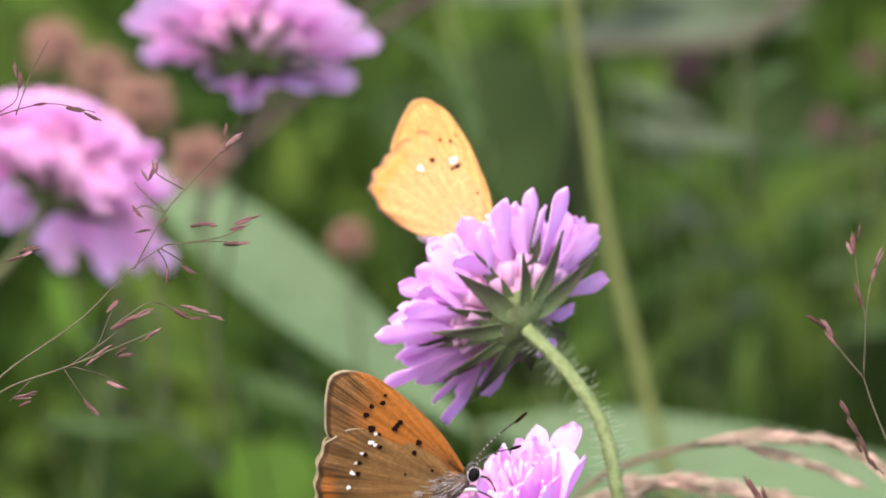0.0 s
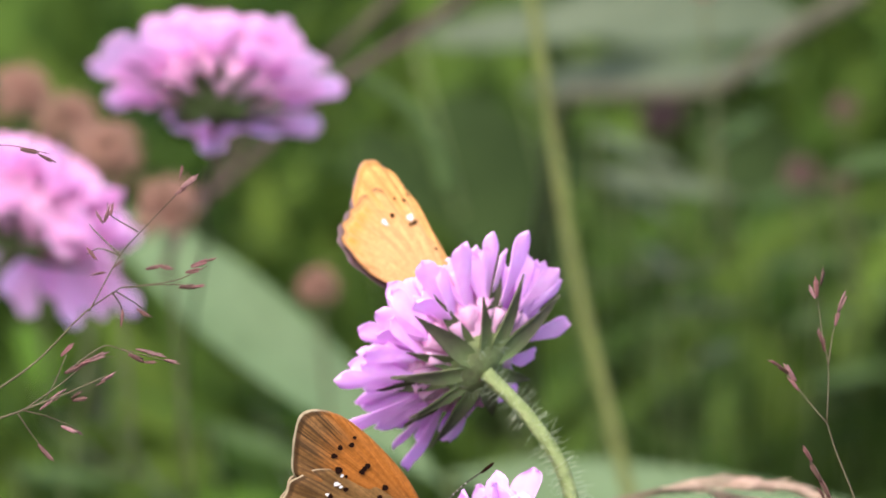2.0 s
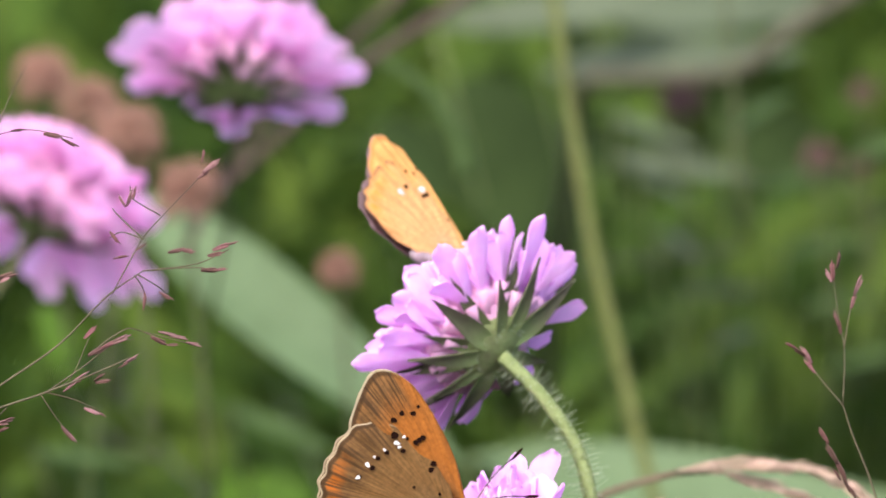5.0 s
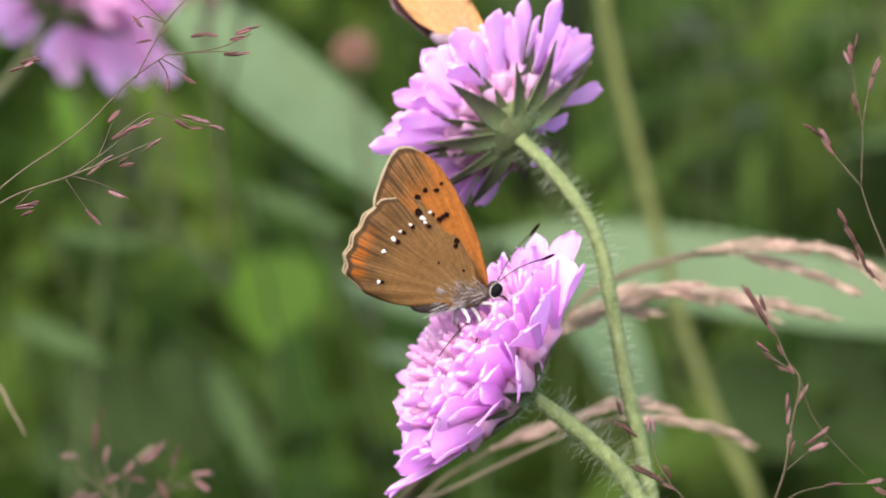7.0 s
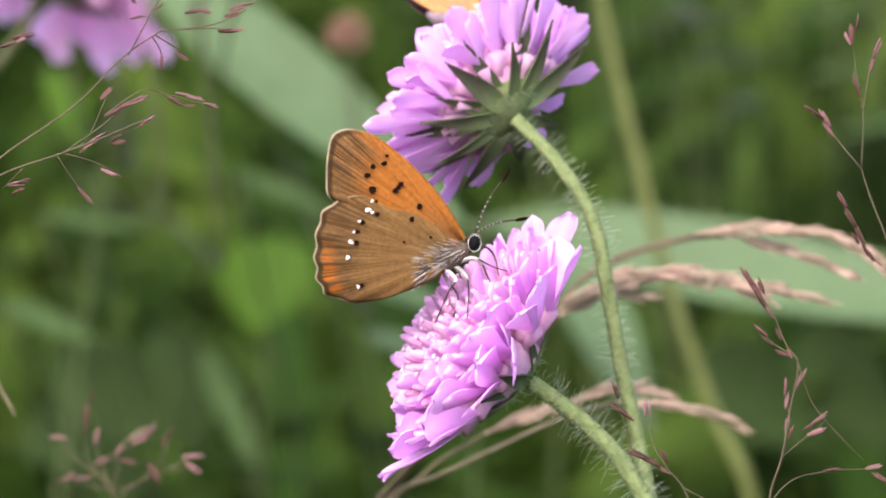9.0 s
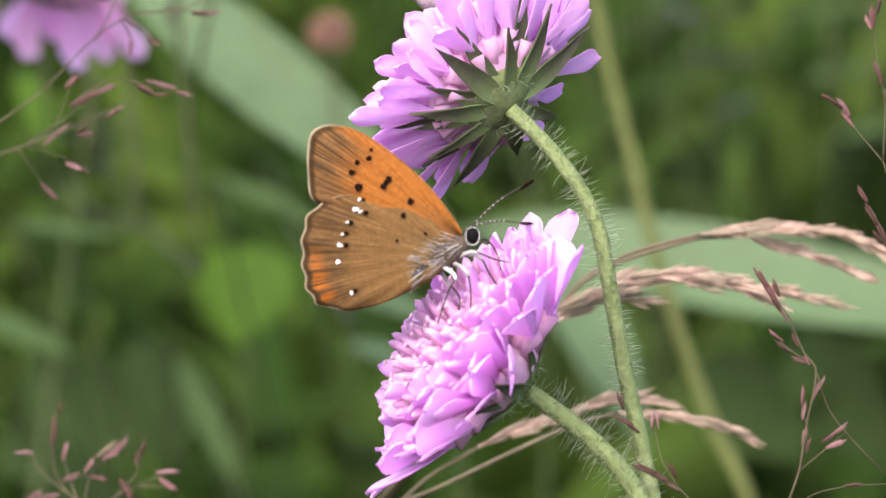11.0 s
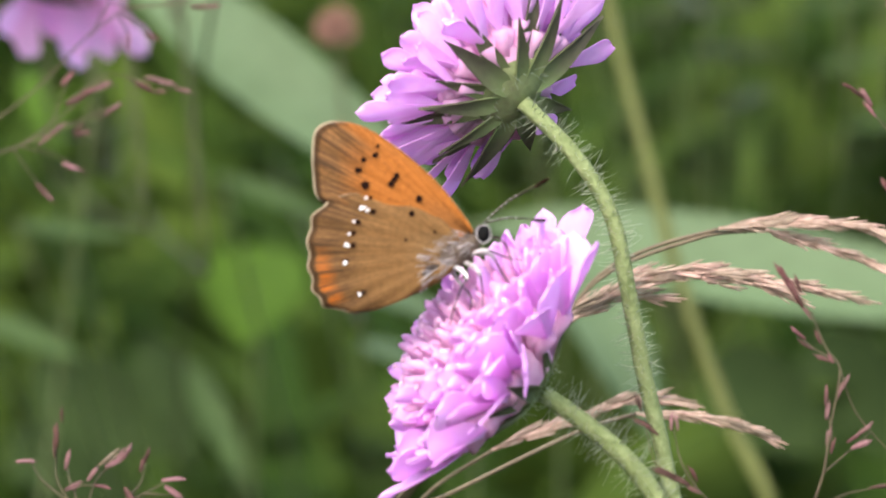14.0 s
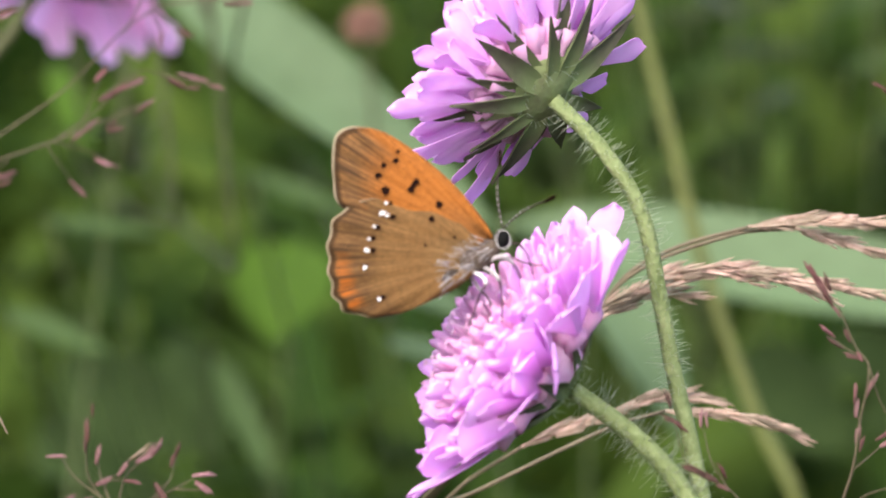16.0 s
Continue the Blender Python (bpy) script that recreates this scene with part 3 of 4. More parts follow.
def build_grasses():
    foot = lambda x, y: Vector((x, y, -0.005))
    L = -0.04
    # fine reddish grass, upper plume
    panicle("fine reddish flowering grass with small open spikelets", L,
            [spot(300, 98, L), spot(240, 140, L), spot(150, 230, L), spot(0, 340, L), spot(-150, 520, L), spot(-260, 1200, L), foot(-0.08, -0.03)],
            [(300, 98, 395, 85, 450, 60), (300, 98, 390, 92, 440, 97), (290, 104, 330, 128, 345, 142), (285, 106, 300, 130, 302, 152),
             (245, 140, 300, 40, 330, 5, 420, -90), (300, 42, 262, 30, 240, 40), (300, 42, 255, 0, 245, -12),
             (330, 0, 280, -30, 276, -50), (-100, -90, 40, -140, 100, -150, 175, -135), (35, -130, 60, -200, 92, -262), (-100, -90, 30, -150, 42, -205)],
            [(360, 63, 10, 1.0, "red"), (378, 62, -12, .9, "red"), (440, 55, 20, 1.1, "red"), (458, 48, 15, .8, "red"), (428, 68, 12, .9, "red"), (420, 97, 0, 1.1, "red"), (440, 95, 5, .8, "red"),
             (343, 143, -28, 1.0, "red"), (302, 150, 85, 1.0, "red"), (252, 42, -50, 1.0, "red"), (262, 74, 10, .9, "red"), (298, 54, 40, .8, "red"),
             (420, -88, 40, 1.2, "pink"), (405, -72, 35, .8, "red"), (404, -105, 80, .7, "red"), (276, -32, 70, 1.0, "pink"), (262, -26, 120, .8, "pink"), (285, -40, 80, .7, "red"),
             (140, -140, -10, 1.0, "red"), (170, -128, -25, 1.0, "red"), (80, -150, 10, .8, "red"), (42, -195, 85, 1.0, "red"), (35, -210, 100, .9, "red"), (62, 108, 12, 1.2, "red"), (35, 122, 20, .9, "red"), (60, 112, 30, .8, "pink")], 0.00013, seed=2, grain=0.9)
    # lower plume
    panicle("fine reddish flowering grass with drooping spikelets", L + 0.004,
            [spot(280, 250, L), spot(200, 285, L), spot(130, 312, L), spot(0, 365, L), spot(-150, 520, L), spot(-240, 1200, L), foot(-0.075, -0.025)],
            [(130, 312, 190, 270, 250, 225, 285, 218), (135, 310, 170, 290, 205, 215), (130, 312, 180, 325, 225, 345), (120, 316, 150, 360, 178, 392), (60, 340, 40, 360, 25, 375),
             (210, 240, 270, 200, 300, 205, 390, 228), (300, 205, 340, 222)],
            [(280, 252, 32, 1.0, "pink"), (268, 262, 30, .8, "red"), (232, 292, 10, 1.0, "red"), (225, 284, 35, .8, "red"), (190, 285, 35, 1.2, "pink"), (172, 300, 40, 1.0, "pink"), (182, 293, 20, .8, "red"),
             (212, 345, -20, 1.0, "pink"), (225, 350, -25, .7, "red"), (170, 385, -45, 1.1, "red"), (178, 393, -50, .7, "pink"), (52, 365, 10, 1.1, "pink"), (65, 360, 20, .9, "red"), (55, 378, 25, .8, "red"),
             (208, 205, 45, 1.0, "red"), (262, 218, 25, 1.2, "pink"), (240, 228, 25, .9, "red"), (218, 240, 25, 1.0, "red"), (345, 210, -15, 1.1, "pink"), (330, 222, -25, 1.1, "red"), (362, 215, -12, 1.0, "pink"), (355, 228, 0, .8, "red"), (392, 228, -15, 1.0, "pink")], 0.00013, seed=3, grain=0.9)
    # dark grass beside the stems
    R = -0.004
    panicle("wine-red flowering grass with upright paired spikelets", R,
            [spot(1524, 330, R), spot(1540, 380, R), spot(1575, 470, R), spot(1640, 700, R), spot(1700, 1500, R), foot(0.065, 0.01)],
            [(1524, 330, 1490, 290, 1455, 245), (1524, 330, 1526, 230, 1515, 170, 1505, 90), (1526, 230, 1535, 170, 1550, 115), (1560, 500, 1530, 470, 1485, 370)],
            [(1458, 240, 125, 1.4, "pink"), (1448, 236, 145, 1.2, "dark"), (1465, 262, 130, 1.1, "red"), (1432, 226, 155, 1.0, "dark"), (1505, 90, 95, 1.4, "red"), (1515, 75, 80, 1.1, "dark"), (1498, 100, 115, 1.0, "pink"),
             (1550, 118, 70, 1.3, "pink"), (1542, 145, 75, 1.1, "red"), (1512, 175, 105, 1.2, "red"), (1518, 192, 100, .9, "dark"),
             (1490, 382, 120, 1.2, "dark"), (1505, 415, 120, 1.3, "dark"), (1520, 440, 115, 1.5, "dark"), (1530, 465, 110, 1.3, "dark"), (1512, 450, 125, 1.0, "dark"), (1540, 480, 120, 1.0, "red")], 0.00012, seed=4)
    panicle("wine-red flowering grass with dense dark spikelets", R,
            [spot(1372, 585, R), spot(1395, 640, R), spot(1415, 670, R), spot(1400, 760, R), spot(1388, 835, R), spot(1368, 900, R), spot(1330, 1200, R), foot(0.04, 0.005)],
            [(1372, 585, 1340, 540, 1312, 503), (1410, 660, 1370, 635, 1340, 605), (1388, 835, 1430, 800, 1465, 770), (1415, 670, 1440, 740, 1500, 810, 1530, 840), (1400, 760, 1392, 720, 1392, 700), (1412, 700, 1425, 685)],
            [(1325, 520, 125, 1.3, "dark"), (1338, 540, 125, 1.4, "dark"), (1352, 562, 120, 1.4, "dark"), (1362, 580, 125, 1.1, "red"), (1350, 535, 110, 1.1, "dark"), (1348, 612, 140, 1.2, "red"), (1362, 632, 145, 1.1, "dark"), (1385, 652, 160, 1.2, "red"), (1380, 618, 115, 1.0, "dark"), (1400, 650, 110, .9, "red"),
             (1393, 710, 85, 1.3, "red"), (1396, 735, 80, 1.1, "pink"), (1415, 705, 70, 1.1, "pink"), (1425, 690, 65, 1.1, "pink"), (1398, 775, 80, 1.3, "pink"), (1404, 792, 75, 1.0, "red"), (1455, 765, 40, 1.4, "pink"), (1450, 790, 22, 1.3, "pink"), (1436, 780, 35, .9, "red")], 0.00012, seed=5)
    panicle("low wine-red grass with a few scattered spikelets", R - 0.004,
            [spot(1190, 860, R), spot(1215, 890, R), spot(1250, 980, R), spot(1300, 1400, R), foot(0.03, 0.0)],
            [(1190, 860, 1165, 820, 1152, 765), (1190, 860, 1130, 830, 1105, 752), (1215, 890, 1290, 930, 1340, 960), (1340, 960, 1400, 880, 1470, 860, 1560, 855)],
            [(1100, 752, 155, 1.3, "dark"), (1115, 762, 140, 1.2, "dark"), (1096, 720, 110, 1.1, "dark"), (1150, 750, 85, 1.1, "pink"), (1158, 752, 95, 1.0, "pink"), (1135, 832, 160, 1.4, "dark"), (1160, 845, 155, 1.2, "dark"), (1180, 858, 150, 1.1, "red"), (1182, 835, 120, 1.0, "dark"),
             (1480, 858, 5, 1.4, "red"), (1550, 852, 10, 1.1, "pink"), (1560, 870, 150, 1.2, "red"), (1225, 945, -10, 1.2, "pink")], 0.00012, seed=6)
    # pale low plume
    B = 0.08
    panicle("low grass plume with pale pink spikelets", B,
            [spot(205, 885, B), spot(210, 960, B), spot(225, 1200, B), foot(-0.05, 0.06)],
            [(205, 900, 150, 885, 128, 875), (206, 900, 182, 840, 178, 818), (206, 905, 222, 840, 256, 808), (240, 820, 270, 795), (206, 905, 300, 860, 340, 838), (300, 860, 345, 862), (206, 900, 162, 840, 160, 775), (207, 920, 290, 850, 304, 808), (206, 905, 190, 850, 240, 846), (206, 890, 140, 840, 118, 806)],
            [(112, 807, 0, 1.1, "pink"), (179, 802, 75, 1.2, "pink"), (240, 804, 40, 1.0, "straw"), (220, 824, 55, 1.1, "pink"), (275, 790, 60, 1.2, "pink"), (262, 800, 58, 1.0, "pink"), (254, 808, 30, 1.1, "pink"), (305, 798, 70, 1.1, "dark"), (298, 812, 75, 0.9, "red"),
             (350, 838, 2, 1.3, "pink"), (350, 859, -35, 1.2, "pink"), (236, 849, -10, 1.1, "red"), (190, 845, 25, 1.1, "pink"), (130, 875, 30, 1.2, "pink"), (157, 876, 10, 1.2, "pink"), (161, 765, 90, 1.2, "dark"), (159, 785, 85, 1.0, "dark"), (279, 868, -60, 1.3, "dark"), (170, 730, 88, 0.9, "dark")], 0.00016, seed=7, grain=0.85)
    stalk("thin pale dry grass tip", STRAW, 0.05, [(38, 770), (26, 746), (14, 726), (-6, 685), (-60, 620), (-150, 600)], 0.00009, 0.0002, (-0.09, 0.08, 0), "dry_grass")


def straw_plume(label, back, line, stalk, seed, tufts, wide):
    """A dry nodding grass head: a curved rachis clothed with overlapping straw-coloured spikelets."""
    rnd = random.Random(seed)
    base = stalk[-1]
    g = thing("dry_grass", Matrix.Translation(base), label, "grass", "dry nodding grasses")
    head = smooth_line([spot(u, v, back) for u, v in line], 10)
    bm = bmesh.new()
    sweep(bm, [p - base for p in smooth_line(stalk[::-1] + [head[0]], 8)], 0.00030, 0.00018, 6)
    part("culm", bm, STRAW_CULM, g)
    bm = bmesh.new()
    sweep(bm, [p - base for p in head], 0.0002, 0.0001, 5)
    part("rachis", bm, STRAW, g)
    n = len(head) - 1
    for k in range(tufts):
        i = (k + rnd.random()) / tufts * (n - 1) * 0.88
        a = int(i)
        p = head[a].lerp(head[a + 1], i - a)
        t = (head[a + 1] - head[a]).normalized()
        q = i / n
        spread = wide * math.sin(math.pi * min(1, 0.12 + q * 0.9)) ** 0.7
        d = (t + Vector((rnd.gauss(0, 0.11), rnd.gauss(0, 0.11), rnd.gauss(-0.03, 0.10)))).normalized()
        o = part("spikelet", SPIKELETS["straw"], None, g)
        o.matrix_basis = frame_of(p - base + Vector((rnd.gauss(0, spread), rnd.gauss(0, spread), rnd.gauss(0, spread))), d.orthogonal(), d) @ Matrix.Rotation(rnd.uniform(0, 6.28), 4, "X") @ Matrix.Scale(rnd.uniform(0.55, 1.02), 4)


def build_straw():
    foot = lambda x, y: Vector((x, y, -0.005))
    T = 0.066
    straw_plume("dry straw-coloured nodding grass head, arching high", T, [(1225, 444), (1300, 436), (1375, 434), (1470, 446), (1550, 490), (1640, 570)],
                [spot(1115, 474, T), spot(1030, 520, T), spot(940, 640, T), spot(840, 750, T), spot(700, 880, T + 0.02), spot(560, 1100, 0.1), foot(-0.05, 0.2)], 1, 92, 0.00022)
    straw_plume("thin dry grass head drooping beneath another", T + 0.002, [(1300, 446), (1380, 468), (1440, 488), (1500, 512)],
                [spot(1200, 456, T), spot(1030, 525, T), spot(930, 660, T), spot(840, 760, T), spot(690, 890, T + 0.02), spot(550, 1100, 0.1), foot(-0.05, 0.21)], 2, 40, 0.00012)
    straw_plume("dense dry straw-coloured nodding grass head", T - 0.004, [(990, 578), (1045, 546), (1110, 524), (1200, 515), (1290, 533), (1378, 572)],
                [spot(955, 615, T), spot(900, 700, T), spot(720, 860, T + 0.02), spot(560, 1100, 0.1), foot(-0.045, 0.2)], 3, 130, 0.00036)
    straw_plume("dry grass head bending sideways over its neighbour", T, [(1100, 530), (1190, 512), (1290, 524), (1380, 542), (1485, 566)],
                [spot(1000, 575, T), spot(905, 700, T), spot(720, 870, T + 0.02), spot(570, 1100, 0.1), foot(-0.045, 0.19)], 4, 78, 0.00018)
    straw_plume("dry grass head hanging under the dense one", T - 0.002, [(990, 588), (1040, 562), (1085, 550), (1130, 552)],
                [spot(945, 635, T), spot(890, 710, T), spot(715, 870, T + 0.02), spot(565, 1100, 0.1), foot(-0.043, 0.195)], 7, 34, 0.00018)
    straw_plume("low dry grass head behind the flower", T + 0.006, [(860, 795), (960, 755), (1050, 725), (1120, 716), (1190, 728)],
                [spot(760, 860, T + 0.01), spot(560, 1100, 0.1), foot(-0.045, 0.2)], 5, 66, 0.00022)
    straw_plume("low dry grass head with a drooping tip", T + 0.004, [(1090, 738), (1170, 742), (1240, 756), (1322, 782)],
                [spot(1000, 765, T), spot(800, 860, T), spot(680, 920, T + 0.02), spot(560, 1100, 0.1), foot(-0.045, 0.21)], 6, 42, 0.00014)


# ---- broad leaves, stalks and seed heads behind ----
def big_leaf(label, mat, root, tip, width, face, back_foot, seed=0, droop=0.0):
    """A broad leaf with a midrib on a petiole that rises from the ground."""
    root, tip = Vector(root), Vector(tip)
    along = (tip - root).normalized()
    face = (Vector(face) - along * Vector(face).dot(along)).normalized()
    length = (tip - root).length
    g = thing("broad_leaf", Matrix.Translation(back_foot), label, "leaf")
    me = blade_mesh("blade", mat, length, width, leaf_shape, droop, 0.10, 0.02, 0.0004, 14, 6, seed)
    o = part("blade", me, None, g)
    o.matrix_basis = Matrix.Translation(-Vector(back_foot)) @ frame_of(root, face, tip - root)
    bm = bmesh.new()
    mid = [root.lerp(tip, s) - Vector(face).normalized() * 0.0006 + Vector(face).normalized() * droop * length * s * s for s in (0.02, 0.3, 0.6, 0.9)]
    sweep(bm, [p - Vector(back_foot) for p in mid], 0.0012, 0.0004, 6)
    part("midrib", bm, mat, g)
    bm = bmesh.new()
    sweep(bm, [p - Vector(back_foot) for p in smooth_line([root, root.lerp(Vector(back_foot), 0.4) + Vector((0, 0.04, 0.0)), back_foot], 6)], 0.0005, 0.0009, 6)
    part("petiole", bm, STEM, g)


def stalk(label, mat, back, line, r0, r1, ground, name="plant_stalk"):
    """A tall stalk with thickened joints and small sheath leaves."""
    ground = Vector(ground)
    pts = [p - ground for p in smooth_line([spot(u, v, back) for u, v in line] + [ground], 8)]
    g = thing(name, Matrix.Translation(ground), label, "plant stalk")
    bm = bmesh.new()
    sweep(bm, pts, r0, r1, 8, 0.03)
    part("stem", bm, mat, g)
    for i in range(6, len(pts) - 2, 14):
        bm = bmesh.new()
        blob(bm, stretched(pts[i], pts[i + 1] * 0.5 + pts[i] * 0.5, r1 * 1.35), 8, 6)
        part("joint", bm, mat, g)


def calyx_mesh(mat):
    bm = bmesh.new()
    blob(bm, stretched((0, 0, 0), (0, 0, 0.8), 0.19), 7, 5)
    for k in range(4):
        a = k * 1.571
        blob(bm, stretched((0.1 * math.cos(a), 0.1 * math.sin(a), 0.5), (0.3 * math.cos(a), 0.3 * math.sin(a), 1.0), 0.06), 4, 4)
    return mesh_of(bm, "calyx", mat)


CALYX, DARK_CALYX, FADED_CALYX = calyx_mesh(DRY_HEAD), calyx_mesh(DARK_HEAD), calyx_mesh(FADED)


def dry_head(label, u, v, back, size, ground, seed, calyx=None):
    """A withered brown flower head: a tuft of dry calyces on a stalk."""
    rnd = random.Random(seed)
    p = spot(u, v, back)
    g = thing("withered_head", Matrix.Translation(ground), label, "seed head", "withered heads")
    bm = bmesh.new()
    sweep(bm, [q - Vector(ground) for q in smooth_line([p, p + Vector((0.004, 0, -0.05)), ground], 6)], 0.0004, 0.0006, 6)
    part("stem", bm, DULL_STEM, g)
    for k in range(34):
        z = 1 - 1.7 * (k + 0.5) / 34
        r = math.sqrt(max(0, 1 - z * z))
        d = Vector((r * math.cos(k * 2.4), r * math.sin(k * 2.4), z + rnd.gauss(0, 0.1))).normalized()
        c = part("calyx", calyx or CALYX, None, g)
        c.matrix_basis = frame_of(p - Vector(ground) + d * size * 0.25, d) @ Matrix.Scale(size * rnd.uniform(0.8, 1.1), 4)


def build_backdrop_plants():
    big_leaf("broad pale green leaf slanting through the grass", BROAD_LEAF, spot(215, -50, 0.56), spot(830, 450, 0.52), 0.0150, aim(0.15, 0.25, -0.95), (-0.12, 0.66, 0), 1)
    big_leaf("wide pale green leaf arching over the grass", BROAD_LEAF, spot(820, 415, 0.56), spot(1950, 610, 0.52), 0.0165, aim(-0.05, 0.5, -0.85), (0.0, 0.7, 0), 2, 0.0)
    big_leaf("pale green leaf hanging below a larger one", BROAD_LEAF, spot(960, 440, 0.62), spot(1130, 800, 0.58), 0.0125, aim(0.2, 0.4, -0.9), (0.02, 0.72, 0), 3)
    big_leaf("bright lime green leaf low in the meadow", LIME_LEAF, spot(448, 440, 0.80), spot(425, 622, 0.78), 0.0215, aim(0.0, 0.3, -0.95), (-0.06, 0.84, 0), 4)
    big_leaf("long grey green leaf lying across the meadow", GREY_LEAF, spot(740, -350, 0.95), spot(1300, -400, 0.95), 0.012, aim(0.0, 0.55, -0.8), (0.08, 1.0, 0), 5, 0.05)
    big_leaf("long grey green leaf bent over the meadow", GREY_LEAF, spot(930, -270, 0.98), spot(1420, -300, 0.92), 0.0155, aim(0.1, 0.5, -0.85), (0.1, 1.02, 0), 6)
    big_leaf("broad grey green leaf behind a bent stalk", GREY_LEAF, spot(1000, -420, 1.05), spot(1460, -375, 1.0), 0.026, aim(0.0, 0.4, -0.9), (0.12, 1.2, 0), 8)
    stalk("narrow green grass blade arching behind the flowers", GREEN_LEAF, 0.50, [(814, -80), (800, -140), (768, -200), (716, -252), (660, -280), (600, -290), (540, -270), (480, -180)], 0.0017, 0.0004, (-0.07, 2.7, 0), "arching_grass")
    # Leaves added to darken the meadow; shade between plants is in their colour.
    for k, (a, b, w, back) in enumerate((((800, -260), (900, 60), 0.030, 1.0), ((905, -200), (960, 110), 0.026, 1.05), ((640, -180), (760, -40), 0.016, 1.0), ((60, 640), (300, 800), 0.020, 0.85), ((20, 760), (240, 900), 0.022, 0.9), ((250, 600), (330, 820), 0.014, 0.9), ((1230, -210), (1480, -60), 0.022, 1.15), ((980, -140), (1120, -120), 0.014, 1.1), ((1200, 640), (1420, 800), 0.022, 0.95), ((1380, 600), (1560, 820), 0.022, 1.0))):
        big_leaf("broad leaf coloured near black for shade among the meadow plants", SHADE_LEAF, spot(*a, back), spot(*b, back - 0.03), w, aim(0.15 * math.sin(2 * k), -0.05, -1.0), (spot(*a, back).x + 0.03, back + 0.4, 0), 90 + k, -0.05)
    small = (
        ("pale narrow leaf among the grass", BROAD_LEAF, (560, 490), (800, 585), 0.0048, 0.60), ("pale short leaf low in the grass", BROAD_LEAF, (620, 610), (760, 660), 0.0044, 0.62),
        ("bluish green leaf lying flat", GREEN_LEAF, (50, 410), (260, 436), 0.0040, 0.60), ("mid green leaf under a larger one", GREEN_LEAF, (390, 330), (590, 415), 0.0044, 0.64),
        ("greyish leaf far in the meadow", GREY_LEAF, (1060, -115), (1330, -75), 0.0062, 0.85),
        ("lime leaf half hidden by grass", LIME_LEAF, (60, 150), (130, 300), 0.0060, 0.60),
        ("green leaf behind the grass panicle", GREEN_LEAF, (-20, 560), (160, 640), 0.0055, 0.62), ("green leaf leaning in the low grass", GREEN_LEAF, (330, 640), (430, 860), 0.0060, 0.66))
    for k, (label, mat, a, b, w, back) in enumerate(small):
        big_leaf(label, mat, spot(*a, back), spot(*b, back - 0.02), w, aim(0.1 * math.sin(k), 0.6, -0.75), (spot(*a, back).x + 0.02, back + 0.5, 0), 20 + k)
    rnd = random.Random(17)
    for k in range(14):
        u, v, back = 1060 + 42 * (k * 5 % 14), -190 + 34 * k, rnd.uniform(0.72, 0.98)
        a, L = rnd.uniform(-0.7, 0.7), rnd.uniform(90, 190)
        big_leaf(("small green leaf among the meadow grass", "small greyish leaf among the meadow grass")[k % 3 == 0], (GREEN_LEAF, GREY_LEAF)[k % 3 == 0], spot(u, v, back), spot(u + L * math.cos(a), v + L * math.sin(a), back - 0.02), rnd.uniform(0.003, 0.0055),
                 aim(rnd.gauss(0, 0.3), 0.6, -0.75), (spot(u, v, back).x + 0.02, back + 0.5, 0), 60 + k, rnd.uniform(-0.15, 0.15))
    for u, v, size, k in ((1424, -113, 0.0042, 41), (1492, -100, 0.0034, 42), (1500, -230, 0.0034, 43)):
        dry_head("faded brownish pink flower head deep in the meadow", u, v, 0.9, size * 0.85, (0.14 + 0.01 * (k - 41), 2.4, 0), k, FADED_CALYX)
    dry_head("dark withered flower head deep in the meadow", 1180, -215, 0.85, 0.0045, (0.1, 2.2, 0), 31, DARK_CALYX)
    stalk("tall yellowish green stalk behind the flower", STALK, 0.42, [(945, -600), (965, -440), (1003, -191), (1045, 60), (1095, 270), (1160, 520), (1240, 750), (1305, 900)], 0.0010, 0.0012, (0.07, 0.43, 0))
    stalk("brown stalk slanting behind the flowers", BROWN, 0.48, [(1000, -520), (876, -441), (737, -346), (608, -261), (489, -151), (399, -71), (350, -12), (320, 60)], 0.0010, 0.0006, (-0.12, 2.6, 0))
    stalk("second brown stalk leaning beside the first", BROWN, 0.5, [(800, -490), (740, -441), (666, -371), (577, -291), (467, -190), (400, -100), (370, -40)], 0.0008, 0.0005, (-0.10, 2.6, 0))
    stalk("bent grey-brown dry stalk across the meadow", DULL_BROWN, 0.8, [(1540, -440), (1430, -376), (1350, -322), (1300, -280), (1250, -262), (1157, -258), (1008, -247)], 0.0024, 0.0018, (0.02, 1.6, 0))
    for i, (u, v, s) in enumerate(((224, -140, 0.0040), (324, -46, 0.0038), (150, -200, 0.0038), (70, -249, 0.0036), (587, 88, 0.0026), (1262, -445, 0.0018))):
        dry_head("withered brown clover-like head on a thin stem", u, v, 0.40 + 0.03 * i, s * 1.2, (-0.20 + 0.02 * i, 2.4 + 0.06 * i, 0), i)


# ---- butterflies ----
MM = 0.0476 / 1000


def outline(pts, steps=6):
    pts = [Vector((x, 0, z)) for x, z in pts]
    return smooth_line(pts, steps)


